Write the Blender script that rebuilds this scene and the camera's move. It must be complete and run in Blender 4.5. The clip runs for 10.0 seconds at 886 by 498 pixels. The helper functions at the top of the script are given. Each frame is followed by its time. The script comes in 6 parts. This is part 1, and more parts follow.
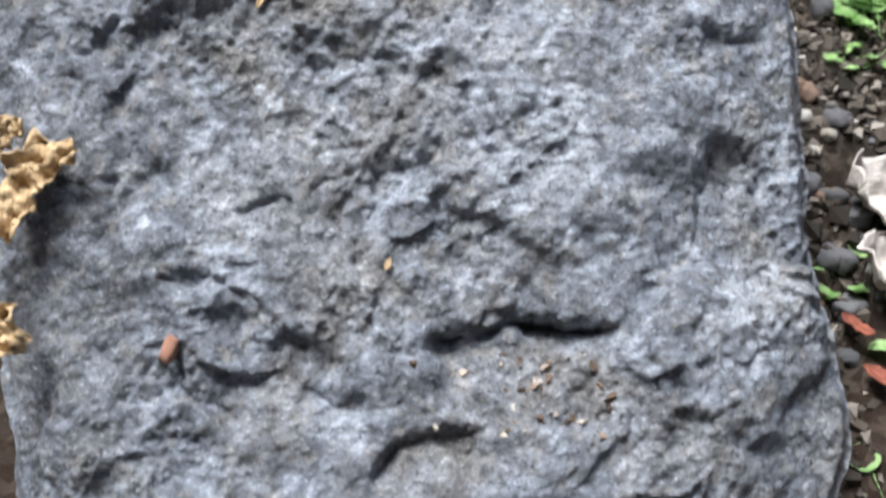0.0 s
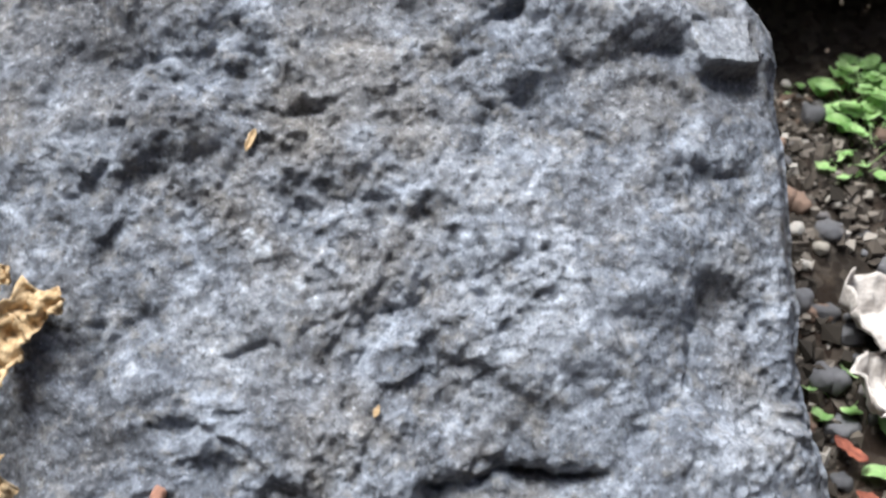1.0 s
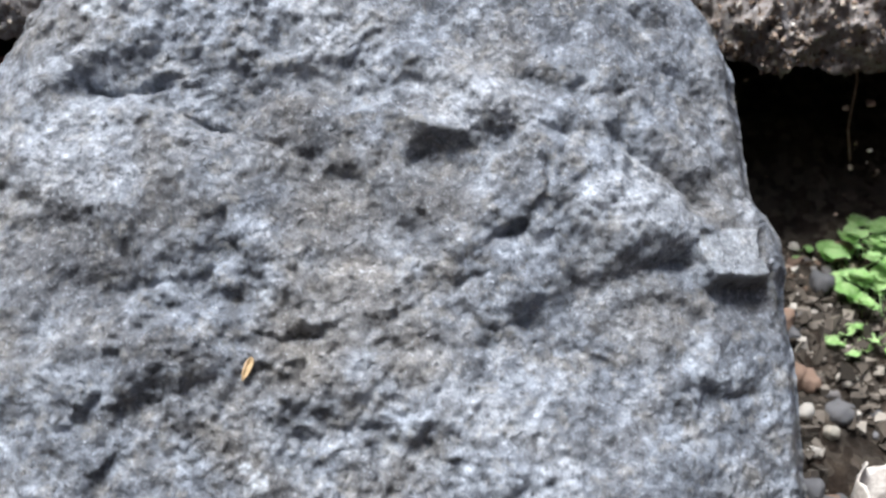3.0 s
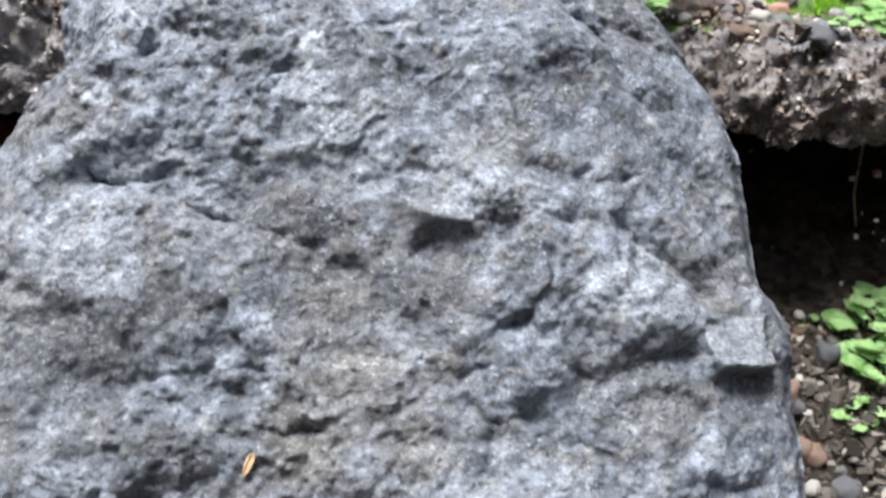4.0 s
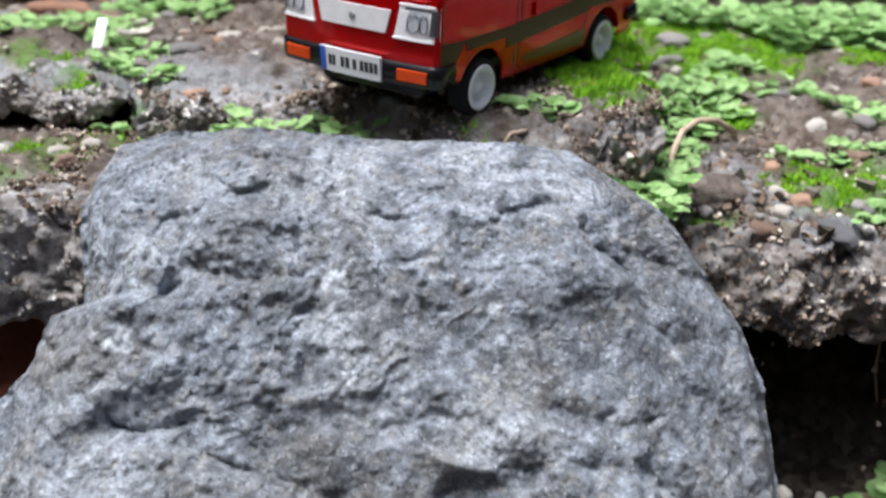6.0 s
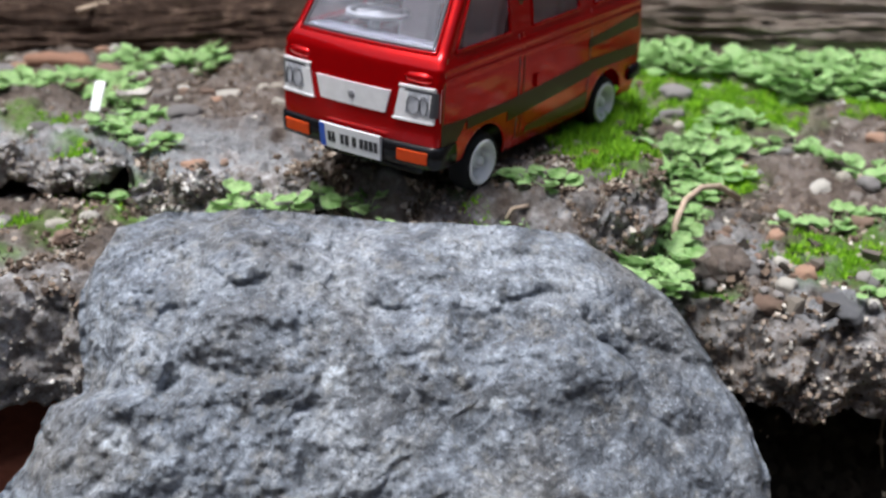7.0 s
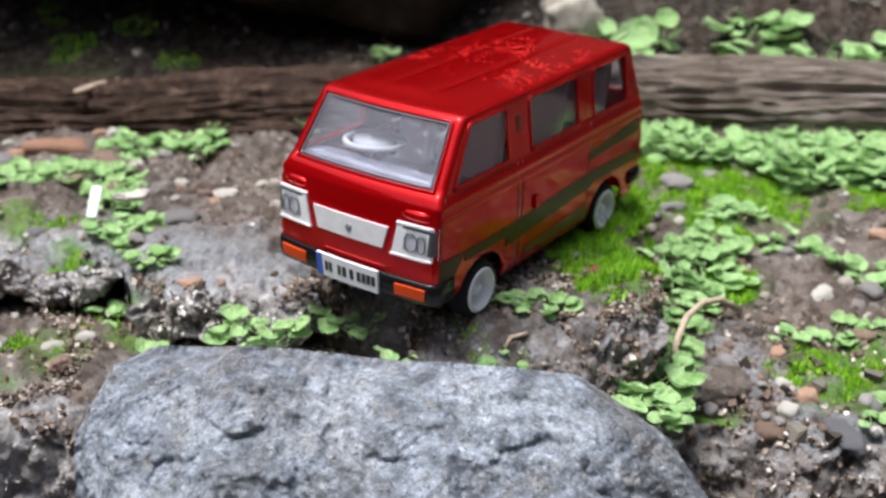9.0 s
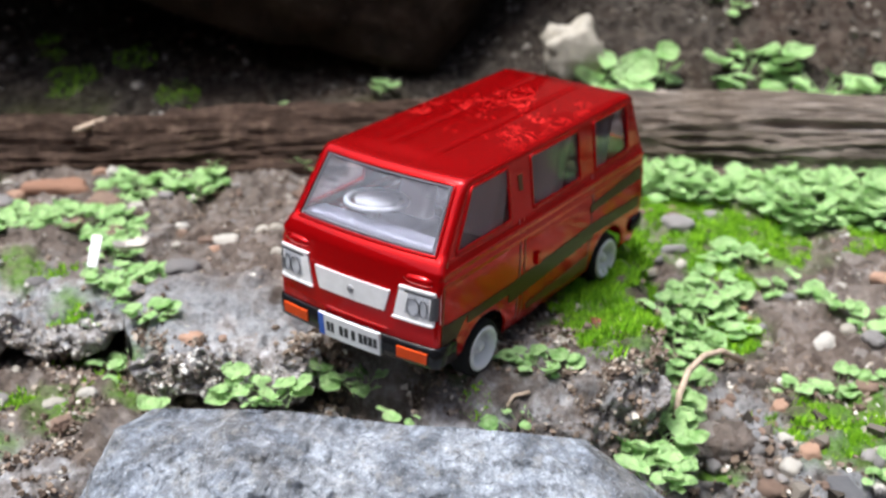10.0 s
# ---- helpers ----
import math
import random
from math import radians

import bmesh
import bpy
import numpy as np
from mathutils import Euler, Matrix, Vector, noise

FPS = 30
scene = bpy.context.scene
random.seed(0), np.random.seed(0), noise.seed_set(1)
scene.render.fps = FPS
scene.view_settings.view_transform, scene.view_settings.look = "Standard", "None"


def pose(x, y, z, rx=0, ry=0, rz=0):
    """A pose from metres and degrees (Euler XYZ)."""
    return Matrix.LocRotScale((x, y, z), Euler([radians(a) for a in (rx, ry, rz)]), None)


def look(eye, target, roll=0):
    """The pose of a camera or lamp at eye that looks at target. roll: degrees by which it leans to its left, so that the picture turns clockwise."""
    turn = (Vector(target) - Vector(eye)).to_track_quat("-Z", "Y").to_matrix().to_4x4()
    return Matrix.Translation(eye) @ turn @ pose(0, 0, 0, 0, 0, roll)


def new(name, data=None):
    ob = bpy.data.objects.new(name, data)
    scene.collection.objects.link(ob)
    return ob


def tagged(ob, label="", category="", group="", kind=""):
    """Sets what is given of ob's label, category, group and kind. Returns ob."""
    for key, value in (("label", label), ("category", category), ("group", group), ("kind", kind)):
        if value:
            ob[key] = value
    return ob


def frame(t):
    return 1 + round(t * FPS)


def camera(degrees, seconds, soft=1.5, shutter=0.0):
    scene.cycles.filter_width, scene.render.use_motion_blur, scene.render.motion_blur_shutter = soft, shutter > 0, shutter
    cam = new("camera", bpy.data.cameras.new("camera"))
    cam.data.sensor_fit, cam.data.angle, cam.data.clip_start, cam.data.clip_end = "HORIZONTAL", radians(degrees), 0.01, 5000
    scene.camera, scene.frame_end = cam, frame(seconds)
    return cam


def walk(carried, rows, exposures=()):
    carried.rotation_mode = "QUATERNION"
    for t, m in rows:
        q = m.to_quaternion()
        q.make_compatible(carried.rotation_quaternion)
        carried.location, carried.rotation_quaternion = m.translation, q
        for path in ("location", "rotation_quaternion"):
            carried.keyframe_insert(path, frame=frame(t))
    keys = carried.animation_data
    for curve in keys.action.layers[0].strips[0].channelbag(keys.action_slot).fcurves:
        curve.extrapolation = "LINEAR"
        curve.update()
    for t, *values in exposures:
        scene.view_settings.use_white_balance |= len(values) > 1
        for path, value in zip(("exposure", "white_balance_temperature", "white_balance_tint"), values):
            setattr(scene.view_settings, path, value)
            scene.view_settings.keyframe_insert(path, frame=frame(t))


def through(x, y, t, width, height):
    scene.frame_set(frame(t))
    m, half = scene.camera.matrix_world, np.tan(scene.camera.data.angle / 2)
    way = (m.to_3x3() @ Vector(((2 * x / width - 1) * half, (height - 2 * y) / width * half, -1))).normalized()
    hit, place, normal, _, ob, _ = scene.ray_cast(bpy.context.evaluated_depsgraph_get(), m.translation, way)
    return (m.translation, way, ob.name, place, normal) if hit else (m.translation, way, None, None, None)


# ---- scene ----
cam = camera(42.61, 10.0, soft=2.3, shutter=0.5)
cam.data.dof.use_dof = True
cam.data.dof.focus_distance, cam.data.dof.aperture_fstop = 0.22, 22.0
# seconds, eye x y z, yaw, pitch, roll
ROWS = [
    (0.0, 0.00159, -0.00622, 0.15323, -0.962, -27.409, 1.940),
    (0.5, 0.00188, -0.00084, 0.16324, -0.944, -26.649, 1.769),
    (1.0, 0.00328, 0.00450, 0.17310, -0.856, -26.468, 1.691),
    (1.5, 0.00329, 0.00834, 0.17891, -1.023, -26.000, 1.728),
    (2.0, 0.00306, 0.01594, 0.18917, -0.929, -25.691, 1.528),
    (3.5, 0.00182, 0.02954, 0.20998, -0.725, -25.184, 1.731),
    (4.0, 0.00129, 0.03421, 0.21697, -0.740, -24.954, 1.784),
    (4.5, -0.00031, 0.03917, 0.22633, -0.757, -24.894, 1.911),
    (5.0, -0.00187, 0.04521, 0.23911, -0.734, -24.752, 1.987),
    (5.5, -0.00270, 0.04952, 0.24777, -0.525, -24.448, 1.927),
    (7.0, -0.00340, 0.06442, 0.27222, -0.322, -24.811, 1.419),
    (7.5, -0.00352, 0.06779, 0.27876, -0.199, -24.816, 1.330),
    (8.0, -0.00374, 0.07192, 0.28745, -0.165, -24.961, 1.230),
    (8.5, -0.00370, 0.07602, 0.29407, -0.080, -25.090, 1.185),
    (9.0, -0.00300, 0.07934, 0.29914, -0.167, -25.154, 1.151),
    (9.5, -0.00366, 0.08236, 0.30517, -0.185, -25.239, 1.064),
    (10.0, -0.00392, 0.08585, 0.31168, -0.238, -25.322, 0.994),
]
EXPOSURES = [(0.0, 1.06), (1.0, 1.10), (4.5, 1.21), (5.5, 1.13), (7.0, 0.69), (8.5, 0.77), (10.0, 1.05)]
walk(cam, [(t, pose(x, y, z, 90 + pitch, 0, yaw) @ pose(0, 0, 0, 0, 0, roll)) for t, x, y, z, yaw, pitch, roll in ROWS], EXPOSURES)

# ---- light ----
world = bpy.data.worlds.new("sky")
scene.world = world
world.use_nodes = True
sky = world.node_tree.nodes.new("ShaderNodeTexSky")
sky.sky_type = "NISHITA"
sky.sun_disc = False
sky.sun_elevation, sky.sun_rotation = radians(73), radians(257)
sky.air_density, sky.dust_density = 1.0, 4.0
back = world.node_tree.nodes["Background"]
back.inputs["Strength"].default_value = 0.1
world.node_tree.links.new(sky.outputs["Color"], back.inputs["Color"])
sun = new("sun", bpy.data.lights.new("sun", "SUN"))
sun.data.energy, sun.data.angle, sun.data.color = 2.9, radians(26), (0.96, 0.99, 1.0)
sun.matrix_world = look((-0.85, 0.05, 3.0), (0, 0.3, 0))


# ---- noise ----
def lattice(ix, iy, iz, seed):
    h = (ix * 374761393 + iy * 668265263 + iz * 2147483647 + seed * 1274126177) & 0xFFFFFFFF
    h = ((h ^ (h >> 13)) * 1274126177) & 0xFFFFFFFF
    h = ((h ^ (h >> 16)) * 2246822519) & 0xFFFFFFFF
    return ((h ^ (h >> 15)) & 0xFFFFFF) / 0xFFFFFF * 2 - 1


def value_noise(p, seed=0):
    """Smooth noise, -1 to 1, at the points p (n x 3)."""
    i = np.floor(p).astype(np.int64)
    f = p - i
    f = f * f * f * (f * (f * 6 - 15) + 10)
    out = 0
    for dx in (0, 1):
        wx = f[:, 0] if dx else 1 - f[:, 0]
        for dy in (0, 1):
            wy = f[:, 1] if dy else 1 - f[:, 1]
            for dz in (0, 1):
                wz = f[:, 2] if dz else 1 - f[:, 2]
                out = out + wx * wy * wz * lattice(i[:, 0] + dx, i[:, 1] + dy, i[:, 2] + dz, seed)
    return out


TWIST = np.array(Euler((0.6, 0.9, 0.4)).to_matrix())


def fractal(p, size, octaves=4, gain=0.5, seed=0, ridged=False):
    """Summed noise whose largest lumps are about `size` metres."""
    q, total, amp = np.asarray(p, float) / size, 0, 1.0
    for k in range(octaves):
        n = value_noise(q, seed + k)
        total = total + amp * ((1 - 2 * np.abs(n)) if ridged else n)
        q, amp = (q @ TWIST) * 2.03 + 7.3, amp * gain
    return total


def facets(p, size, seed, soft=9.0):
    """Broken planes: each cell of a jittered lattice has its own height and tilt."""
    q = p[:, :2] / size
    base = np.floor(q).astype(np.int64)
    total, weight = 0, 0
    for dx in (-1, 0, 1):
        for dy in (-1, 0, 1):
            ix, iy = base[:, 0] + dx, base[:, 1] + dy
            r = [lattice(ix, iy, ix * 0 + k, seed) for k in range(5)]
            ex, ey = q[:, 0] - (ix + 0.5 + 0.42 * r[0]), q[:, 1] - (iy + 0.5 + 0.42 * r[1])
            w = np.exp(-soft * (ex * ex + ey * ey))
            w = w * w
            total, weight = total + w * (0.6 * r[2] + 0.9 * r[3] * ex + 0.9 * r[4] * ey), weight + w
    return total / (weight + 1e-12)


def smooth(a, b, x):
    s = np.clip((x - a) / (b - a), 0, 1)
    return s * s * (3 - 2 * s)


# ---- materials ----
class Nodes:
    """Short hand for building a material's node tree."""

    def __init__(self, name, coords="Object"):
        self.mat = bpy.data.materials.new(name)
        self.mat.use_nodes = True
        self.tree = self.mat.node_tree
        self.bsdf = self.tree.nodes["Principled BSDF"]
        self.coords = self.tree.nodes.new("ShaderNodeTexCoord").outputs[coords]

    def set(self, socket, value):
        if hasattr(value, "is_linked"):
            self.tree.links.new(value, socket)
        else:
            socket.default_value = value

    def noise(self, scale, detail=4, rough=0.55, vector=None, distortion=0.0):
        n = self.tree.nodes.new("ShaderNodeTexNoise")
        n.inputs["Scale"].default_value, n.inputs["Detail"].default_value = scale, detail
        n.inputs["Roughness"].default_value, n.inputs["Distortion"].default_value = rough, distortion
        self.set(n.inputs["Vector"], vector or self.coords)
        return n.outputs["Fac"]

    def cells(self, scale, feature="F1", output="Distance", vector=None):
        n = self.tree.nodes.new("ShaderNodeTexVoronoi")
        n.feature = feature
        n.inputs["Scale"].default_value = scale
        self.set(n.inputs["Vector"], vector or self.coords)
        return n.outputs[output]

    def stretch(self, x, y, z):
        n = self.tree.nodes.new("ShaderNodeMapping")
        n.inputs["Scale"].default_value = (x, y, z)
        self.set(n.inputs["Vector"], self.coords)
        return n.outputs["Vector"]

    def ramp(self, fac, stops):
        n = self.tree.nodes.new("ShaderNodeValToRGB")
        while len(n.color_ramp.elements) < len(stops):
            n.color_ramp.elements.new(0.5)
        for e, (at, c) in zip(n.color_ramp.elements, stops):
            e.position = at
            e.color = (*c, 1) if isinstance(c, tuple) else (c, c, c, 1)
        self.set(n.inputs["Fac"], fac)
        return n.outputs["Color"]

    def mix(self, fac, a, b, blend="MIX"):
        n = self.tree.nodes.new("ShaderNodeMix")
        n.data_type, n.blend_type = "RGBA", blend
        for socket, v in ((n.inputs["Factor"], fac), (n.inputs["A"], a), (n.inputs["B"], b)):
            self.set(socket, (*v, 1) if isinstance(v, tuple) and len(v) == 3 else v)
        return n.outputs["Result"]

    def math(self, op, a, b=0.0):
        n = self.tree.nodes.new("ShaderNodeMath")
        n.operation = op
        self.set(n.inputs[0], a), self.set(n.inputs[1], b)
        return n.outputs[0]

    def attribute(self, name):
        n = self.tree.nodes.new("ShaderNodeAttribute")
        n.attribute_name = name
        return n.outputs["Fac"]

    def random(self):
        return self.tree.nodes.new("ShaderNodeObjectInfo").outputs["Random"]

    def island(self):
        return self.tree.nodes.new("ShaderNodeNewGeometry").outputs["Random Per Island"]

    def bump(self, height, distance, strength=1.0, under=None):
        n = self.tree.nodes.new("ShaderNodeBump")
        n.inputs["Strength"].default_value, n.inputs["Distance"].default_value = strength, distance
        self.set(n.inputs["Height"], height)
        if under:
            self.set(n.inputs["Normal"], under)
        return n.outputs["Normal"]

    def done(self, color, rough=0.6, normal=None, metal=0.0, **more):
        self.set(self.bsdf.inputs["Base Color"], (*color, 1) if isinstance(color, tuple) and len(color) == 3 else color)
        self.set(self.bsdf.inputs["Roughness"], rough)
        self.set(self.bsdf.inputs["Metallic"], metal)
        if normal:
            self.set(self.bsdf.inputs["Normal"], normal)
        for key, value in more.items():
            self.set(self.bsdf.inputs[key.replace("_", " ")], value)
        return self.mat


def rock_material():
    n = Nodes("blue_grey_basalt")
    big, mid, fine = n.noise(30, 5, 0.6, distortion=0.8), n.noise(170, 6, 0.68), n.noise(1100, 4, 0.7)
    patch = n.noise(75, 5, 0.6, distortion=1.2)
    grey = n.ramp(mid, [(0.3, (0.085, 0.09, 0.1)), (0.5, (0.21, 0.222, 0.245)), (0.7, (0.41, 0.43, 0.465))])
    c = n.mix(n.ramp(patch, [(0.36, 0.75), (0.5, 0.0)]), grey, n.ramp(fine, [(0.3, (0.06, 0.064, 0.073)), (0.7, (0.16, 0.168, 0.185))]))
    c = n.mix(n.ramp(patch, [(0.53, 0.0), (0.64, 0.75)]), c, n.ramp(fine, [(0.3, (0.28, 0.295, 0.32)), (0.7, (0.47, 0.485, 0.51))]))
    brown = n.ramp(fine, [(0.3, (0.105, 0.09, 0.075)), (0.7, (0.28, 0.24, 0.195))])
    c = n.mix(n.ramp(big, [(0.47, 0.0), (0.66, 0.6)]), c, brown)
    c = n.mix(n.ramp(n.noise(110, 5, 0.7), [(0.55, 0.0), (0.68, 0.5)]), c, n.ramp(fine, [(0.3, (0.22, 0.19, 0.155)), (0.7, (0.46, 0.41, 0.35))]))
    c = n.mix(n.attribute("brown"), c, brown)
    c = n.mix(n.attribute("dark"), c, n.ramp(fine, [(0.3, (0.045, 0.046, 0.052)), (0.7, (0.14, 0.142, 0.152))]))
    pale = n.ramp(fine, [(0.3, (0.32, 0.33, 0.35)), (0.5, (0.46, 0.47, 0.49)), (0.72, (0.66, 0.66, 0.66))])
    c = n.mix(n.attribute("pale"), c, pale)
    c = n.mix(n.ramp(fine, [(0.57, 0.0), (0.72, 0.65)]), c, (0.56, 0.58, 0.61))
    c = n.mix(n.ramp(n.noise(620, 4, 0.65), [(0.32, 0.75), (0.44, 0.0)]), c, (0.045, 0.046, 0.05))
    c = n.mix(n.ramp(n.cells(260), [(0.04, 0.5), (0.09, 0.0)]), c, (0.62, 0.61, 0.59))
    c = n.mix(n.attribute("chip"), c, n.ramp(fine, [(0.35, (0.4, 0.41, 0.42)), (0.65, (0.66, 0.67, 0.68))]))
    c = n.mix(1.0, c, n.ramp(n.noise(300, 8, 0.76), [(0.34, 0.45), (0.5, 1.03), (0.66, 1.7)]), "MULTIPLY")
    c = n.mix(n.ramp(n.noise(240, 5, 0.7), [(0.54, 0.0), (0.65, 0.5)]), c, n.ramp(fine, [(0.3, (0.22, 0.195, 0.165)), (0.7, (0.48, 0.44, 0.385))]))
    c = n.mix(1.0, c, (0.96, 1.02, 1.11), "MULTIPLY")
    relief = n.bump(n.noise(520, 8, 0.7), 0.0011, 1.0)
    relief = n.bump(fine, 0.0006, 1.0, relief)
    return n.done(c, n.ramp(fine, [(0.3, 0.55), (0.7, 0.85)]), relief)


def slab_material():
    n = Nodes("weathered_lime_concrete")
    big, mid, fine = n.noise(22, 5, 0.6), n.noise(130, 6, 0.65), n.noise(800, 5, 0.7)
    c = n.ramp(mid, [(0.28, (0.045, 0.032, 0.023)), (0.5, (0.22, 0.165, 0.125)), (0.72, (0.46, 0.39, 0.33))])
    c = n.mix(n.ramp(big, [(0.4, 0.0), (0.58, 0.75)]), c, n.ramp(fine, [(0.3, (0.06, 0.04, 0.028)), (0.7, (0.25, 0.17, 0.12))]))
    c = n.mix(n.ramp(n.noise(55, 5, 0.65), [(0.4, 0.8), (0.55, 0.0)]), c, n.ramp(fine, [(0.3, (0.022, 0.016, 0.012)), (0.7, (0.1, 0.07, 0.05))]))
    grains = n.ramp(n.cells(330, output="Color"), [(0.2, (0.08, 0.06, 0.05)), (0.6, (0.33, 0.26, 0.21)), (0.95, (0.6, 0.54, 0.48))])
    c = n.mix(0.35, c, grains)
    c = n.mix(n.attribute("broken"), c, n.ramp(n.noise(260, 6, 0.7), [(0.3, (0.24, 0.19, 0.155)), (0.48, (0.48, 0.43, 0.39)), (0.64, (0.76, 0.73, 0.7))]))
    c = n.mix(n.math("MULTIPLY", n.attribute("mortar"), n.ramp(mid, [(0.34, 0.35), (0.5, 1.0)])), c, n.ramp(fine, [(0.3, (0.2, 0.2, 0.195)), (0.5, (0.34, 0.34, 0.335)), (0.7, (0.5, 0.49, 0.47))]))
    c = n.mix(n.math("MULTIPLY", n.attribute("dirt"), n.ramp(mid, [(0.42, 1.0), (0.62, 0.35)])), c, n.ramp(fine, [(0.3, (0.028, 0.018, 0.011)), (0.5, (0.075, 0.05, 0.034)), (0.7, (0.19, 0.14, 0.1))]))
    c = n.mix(n.math("MULTIPLY", n.attribute("moss"), n.ramp(mid, [(0.4, 0.3), (0.6, 0.95)])), c, n.ramp(fine, [(0.3, (0.07, 0.14, 0.01)), (0.7, (0.15, 0.33, 0.02))]))
    c = n.mix(1.0, c, (0.95, 1.0, 1.1), "MULTIPLY")
    relief = n.bump(n.noise(300, 8, 0.72), 0.0026, 1.0)
    relief = n.bump(n.cells(500), 0.0006, 0.6, relief)
    return n.done(c, 0.85, relief, Specular_IOR_Level=0.25)


def soil_material():
    n = Nodes("damp_brown_soil")
    big, mid, fine = n.noise(18, 5), n.noise(140, 7, 0.65), n.noise(900, 5, 0.7)
    c = n.ramp(mid, [(0.3, (0.011, 0.008, 0.006)), (0.55, (0.036, 0.026, 0.019)), (0.78, (0.1, 0.076, 0.056))])
    c = n.mix(n.ramp(big, [(0.45, 0.0), (0.65, 0.5)]), c, (0.06, 0.03, 0.018))
    grains = n.ramp(n.cells(420, output="Color"), [(0.3, (0.02, 0.016, 0.013)), (0.9, (0.22, 0.19, 0.16))])
    c = n.mix(0.3, c, grains)
    c = n.mix(n.math("MULTIPLY", n.attribute("moss"), n.ramp(mid, [(0.35, 0.2), (0.6, 0.9)])), c, n.ramp(fine, [(0.3, (0.04, 0.06, 0.01)), (0.7, (0.12, 0.17, 0.025))]))
    relief = n.bump(n.noise(330, 8, 0.72), 0.002, 1.0)
    return n.done(c, n.ramp(fine, [(0.3, 0.6), (0.7, 0.95)]), relief, Specular_IOR_Level=0.2)


def log_material():
    n = Nodes("grey_rotten_wood")
    grain, fibres = n.noise(1.0, 7, 0.65, n.stretch(11, 230, 230), 0.6), n.noise(1.0, 6, 0.7, n.stretch(50, 1000, 1000))
    c = n.ramp(grain, [(0.34, (0.05, 0.036, 0.028)), (0.5, (0.24, 0.185, 0.15)), (0.64, (0.52, 0.45, 0.4))])
    c = n.mix(n.ramp(n.noise(14, 4), [(0.45, 0.0), (0.6, 0.8)]), c, (0.13, 0.085, 0.055))
    c = n.mix(0.4, c, n.ramp(fibres, [(0.3, (0.05, 0.04, 0.033)), (0.7, (0.34, 0.3, 0.26))]))
    c = n.mix(n.attribute("dirt"), c, n.ramp(n.noise(160, 6, 0.7), [(0.3, (0.024, 0.015, 0.011)), (0.55, (0.08, 0.05, 0.037)), (0.75, (0.2, 0.14, 0.105))]))
    relief = n.bump(fibres, 0.0012, 0.8, n.bump(grain, 0.003, 0.9))
    return n.done(c, 0.9, relief, Specular_IOR_Level=0.15)


def boulder_material():
    n = Nodes("dark_brown_boulder")
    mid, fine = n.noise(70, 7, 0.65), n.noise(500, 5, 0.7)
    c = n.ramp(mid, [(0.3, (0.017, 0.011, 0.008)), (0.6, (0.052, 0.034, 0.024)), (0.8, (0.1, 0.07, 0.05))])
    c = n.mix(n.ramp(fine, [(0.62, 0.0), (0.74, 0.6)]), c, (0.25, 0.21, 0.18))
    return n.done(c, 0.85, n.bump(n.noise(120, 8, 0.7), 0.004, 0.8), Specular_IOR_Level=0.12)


def pebble_material(name, dark, light):
    n = Nodes(name)
    tone = n.mix(n.random(), dark, light)
    speck = n.noise(700, 5, 0.7)
    c = n.mix(n.ramp(speck, [(0.4, 0.0), (0.65, 0.5)]), tone, tuple(v * 0.5 for v in dark))
    return n.done(c, 0.65, n.bump(speck, 0.0004, 0.6))


def leaf_material(name, dark, light):
    n = Nodes(name)
    tone = n.mix(n.random(), dark, light)
    c = n.mix(n.ramp(n.noise(2.2, 4, 0.6), [(0.35, 0.0), (0.65, 0.6)]), tone, tuple(min(1, v * 1.45) for v in light))
    c = n.mix(n.ramp(n.noise(6.0, 4, 0.65), [(0.3, 0.35), (0.45, 0.0)]), c, tuple(v * 0.6 for v in dark))
    glow = n.tree.nodes.new("ShaderNodeBsdfTranslucent")
    n.set(glow.inputs["Color"], c)
    blend = n.tree.nodes.new("ShaderNodeMixShader")
    blend.inputs[0].default_value = 0.2
    mat = n.done(c, 0.4, n.bump(n.noise(7.0, 4), 0.08, 0.6), Specular_IOR_Level=0.5)
    n.tree.links.new(n.bsdf.outputs[0], blend.inputs[1])
    n.tree.links.new(glow.outputs[0], blend.inputs[2])
    n.tree.links.new(blend.outputs[0], n.tree.nodes["Material Output"].inputs["Surface"])
    return mat


def moss_material():
    n = Nodes("bright_moss")
    c = n.ramp(n.island(), [(0.0, (0.07, 0.2, 0.006)), (0.5, (0.2, 0.46, 0.012)), (1.0, (0.36, 0.66, 0.025))])
    return n.done(c, 0.7)


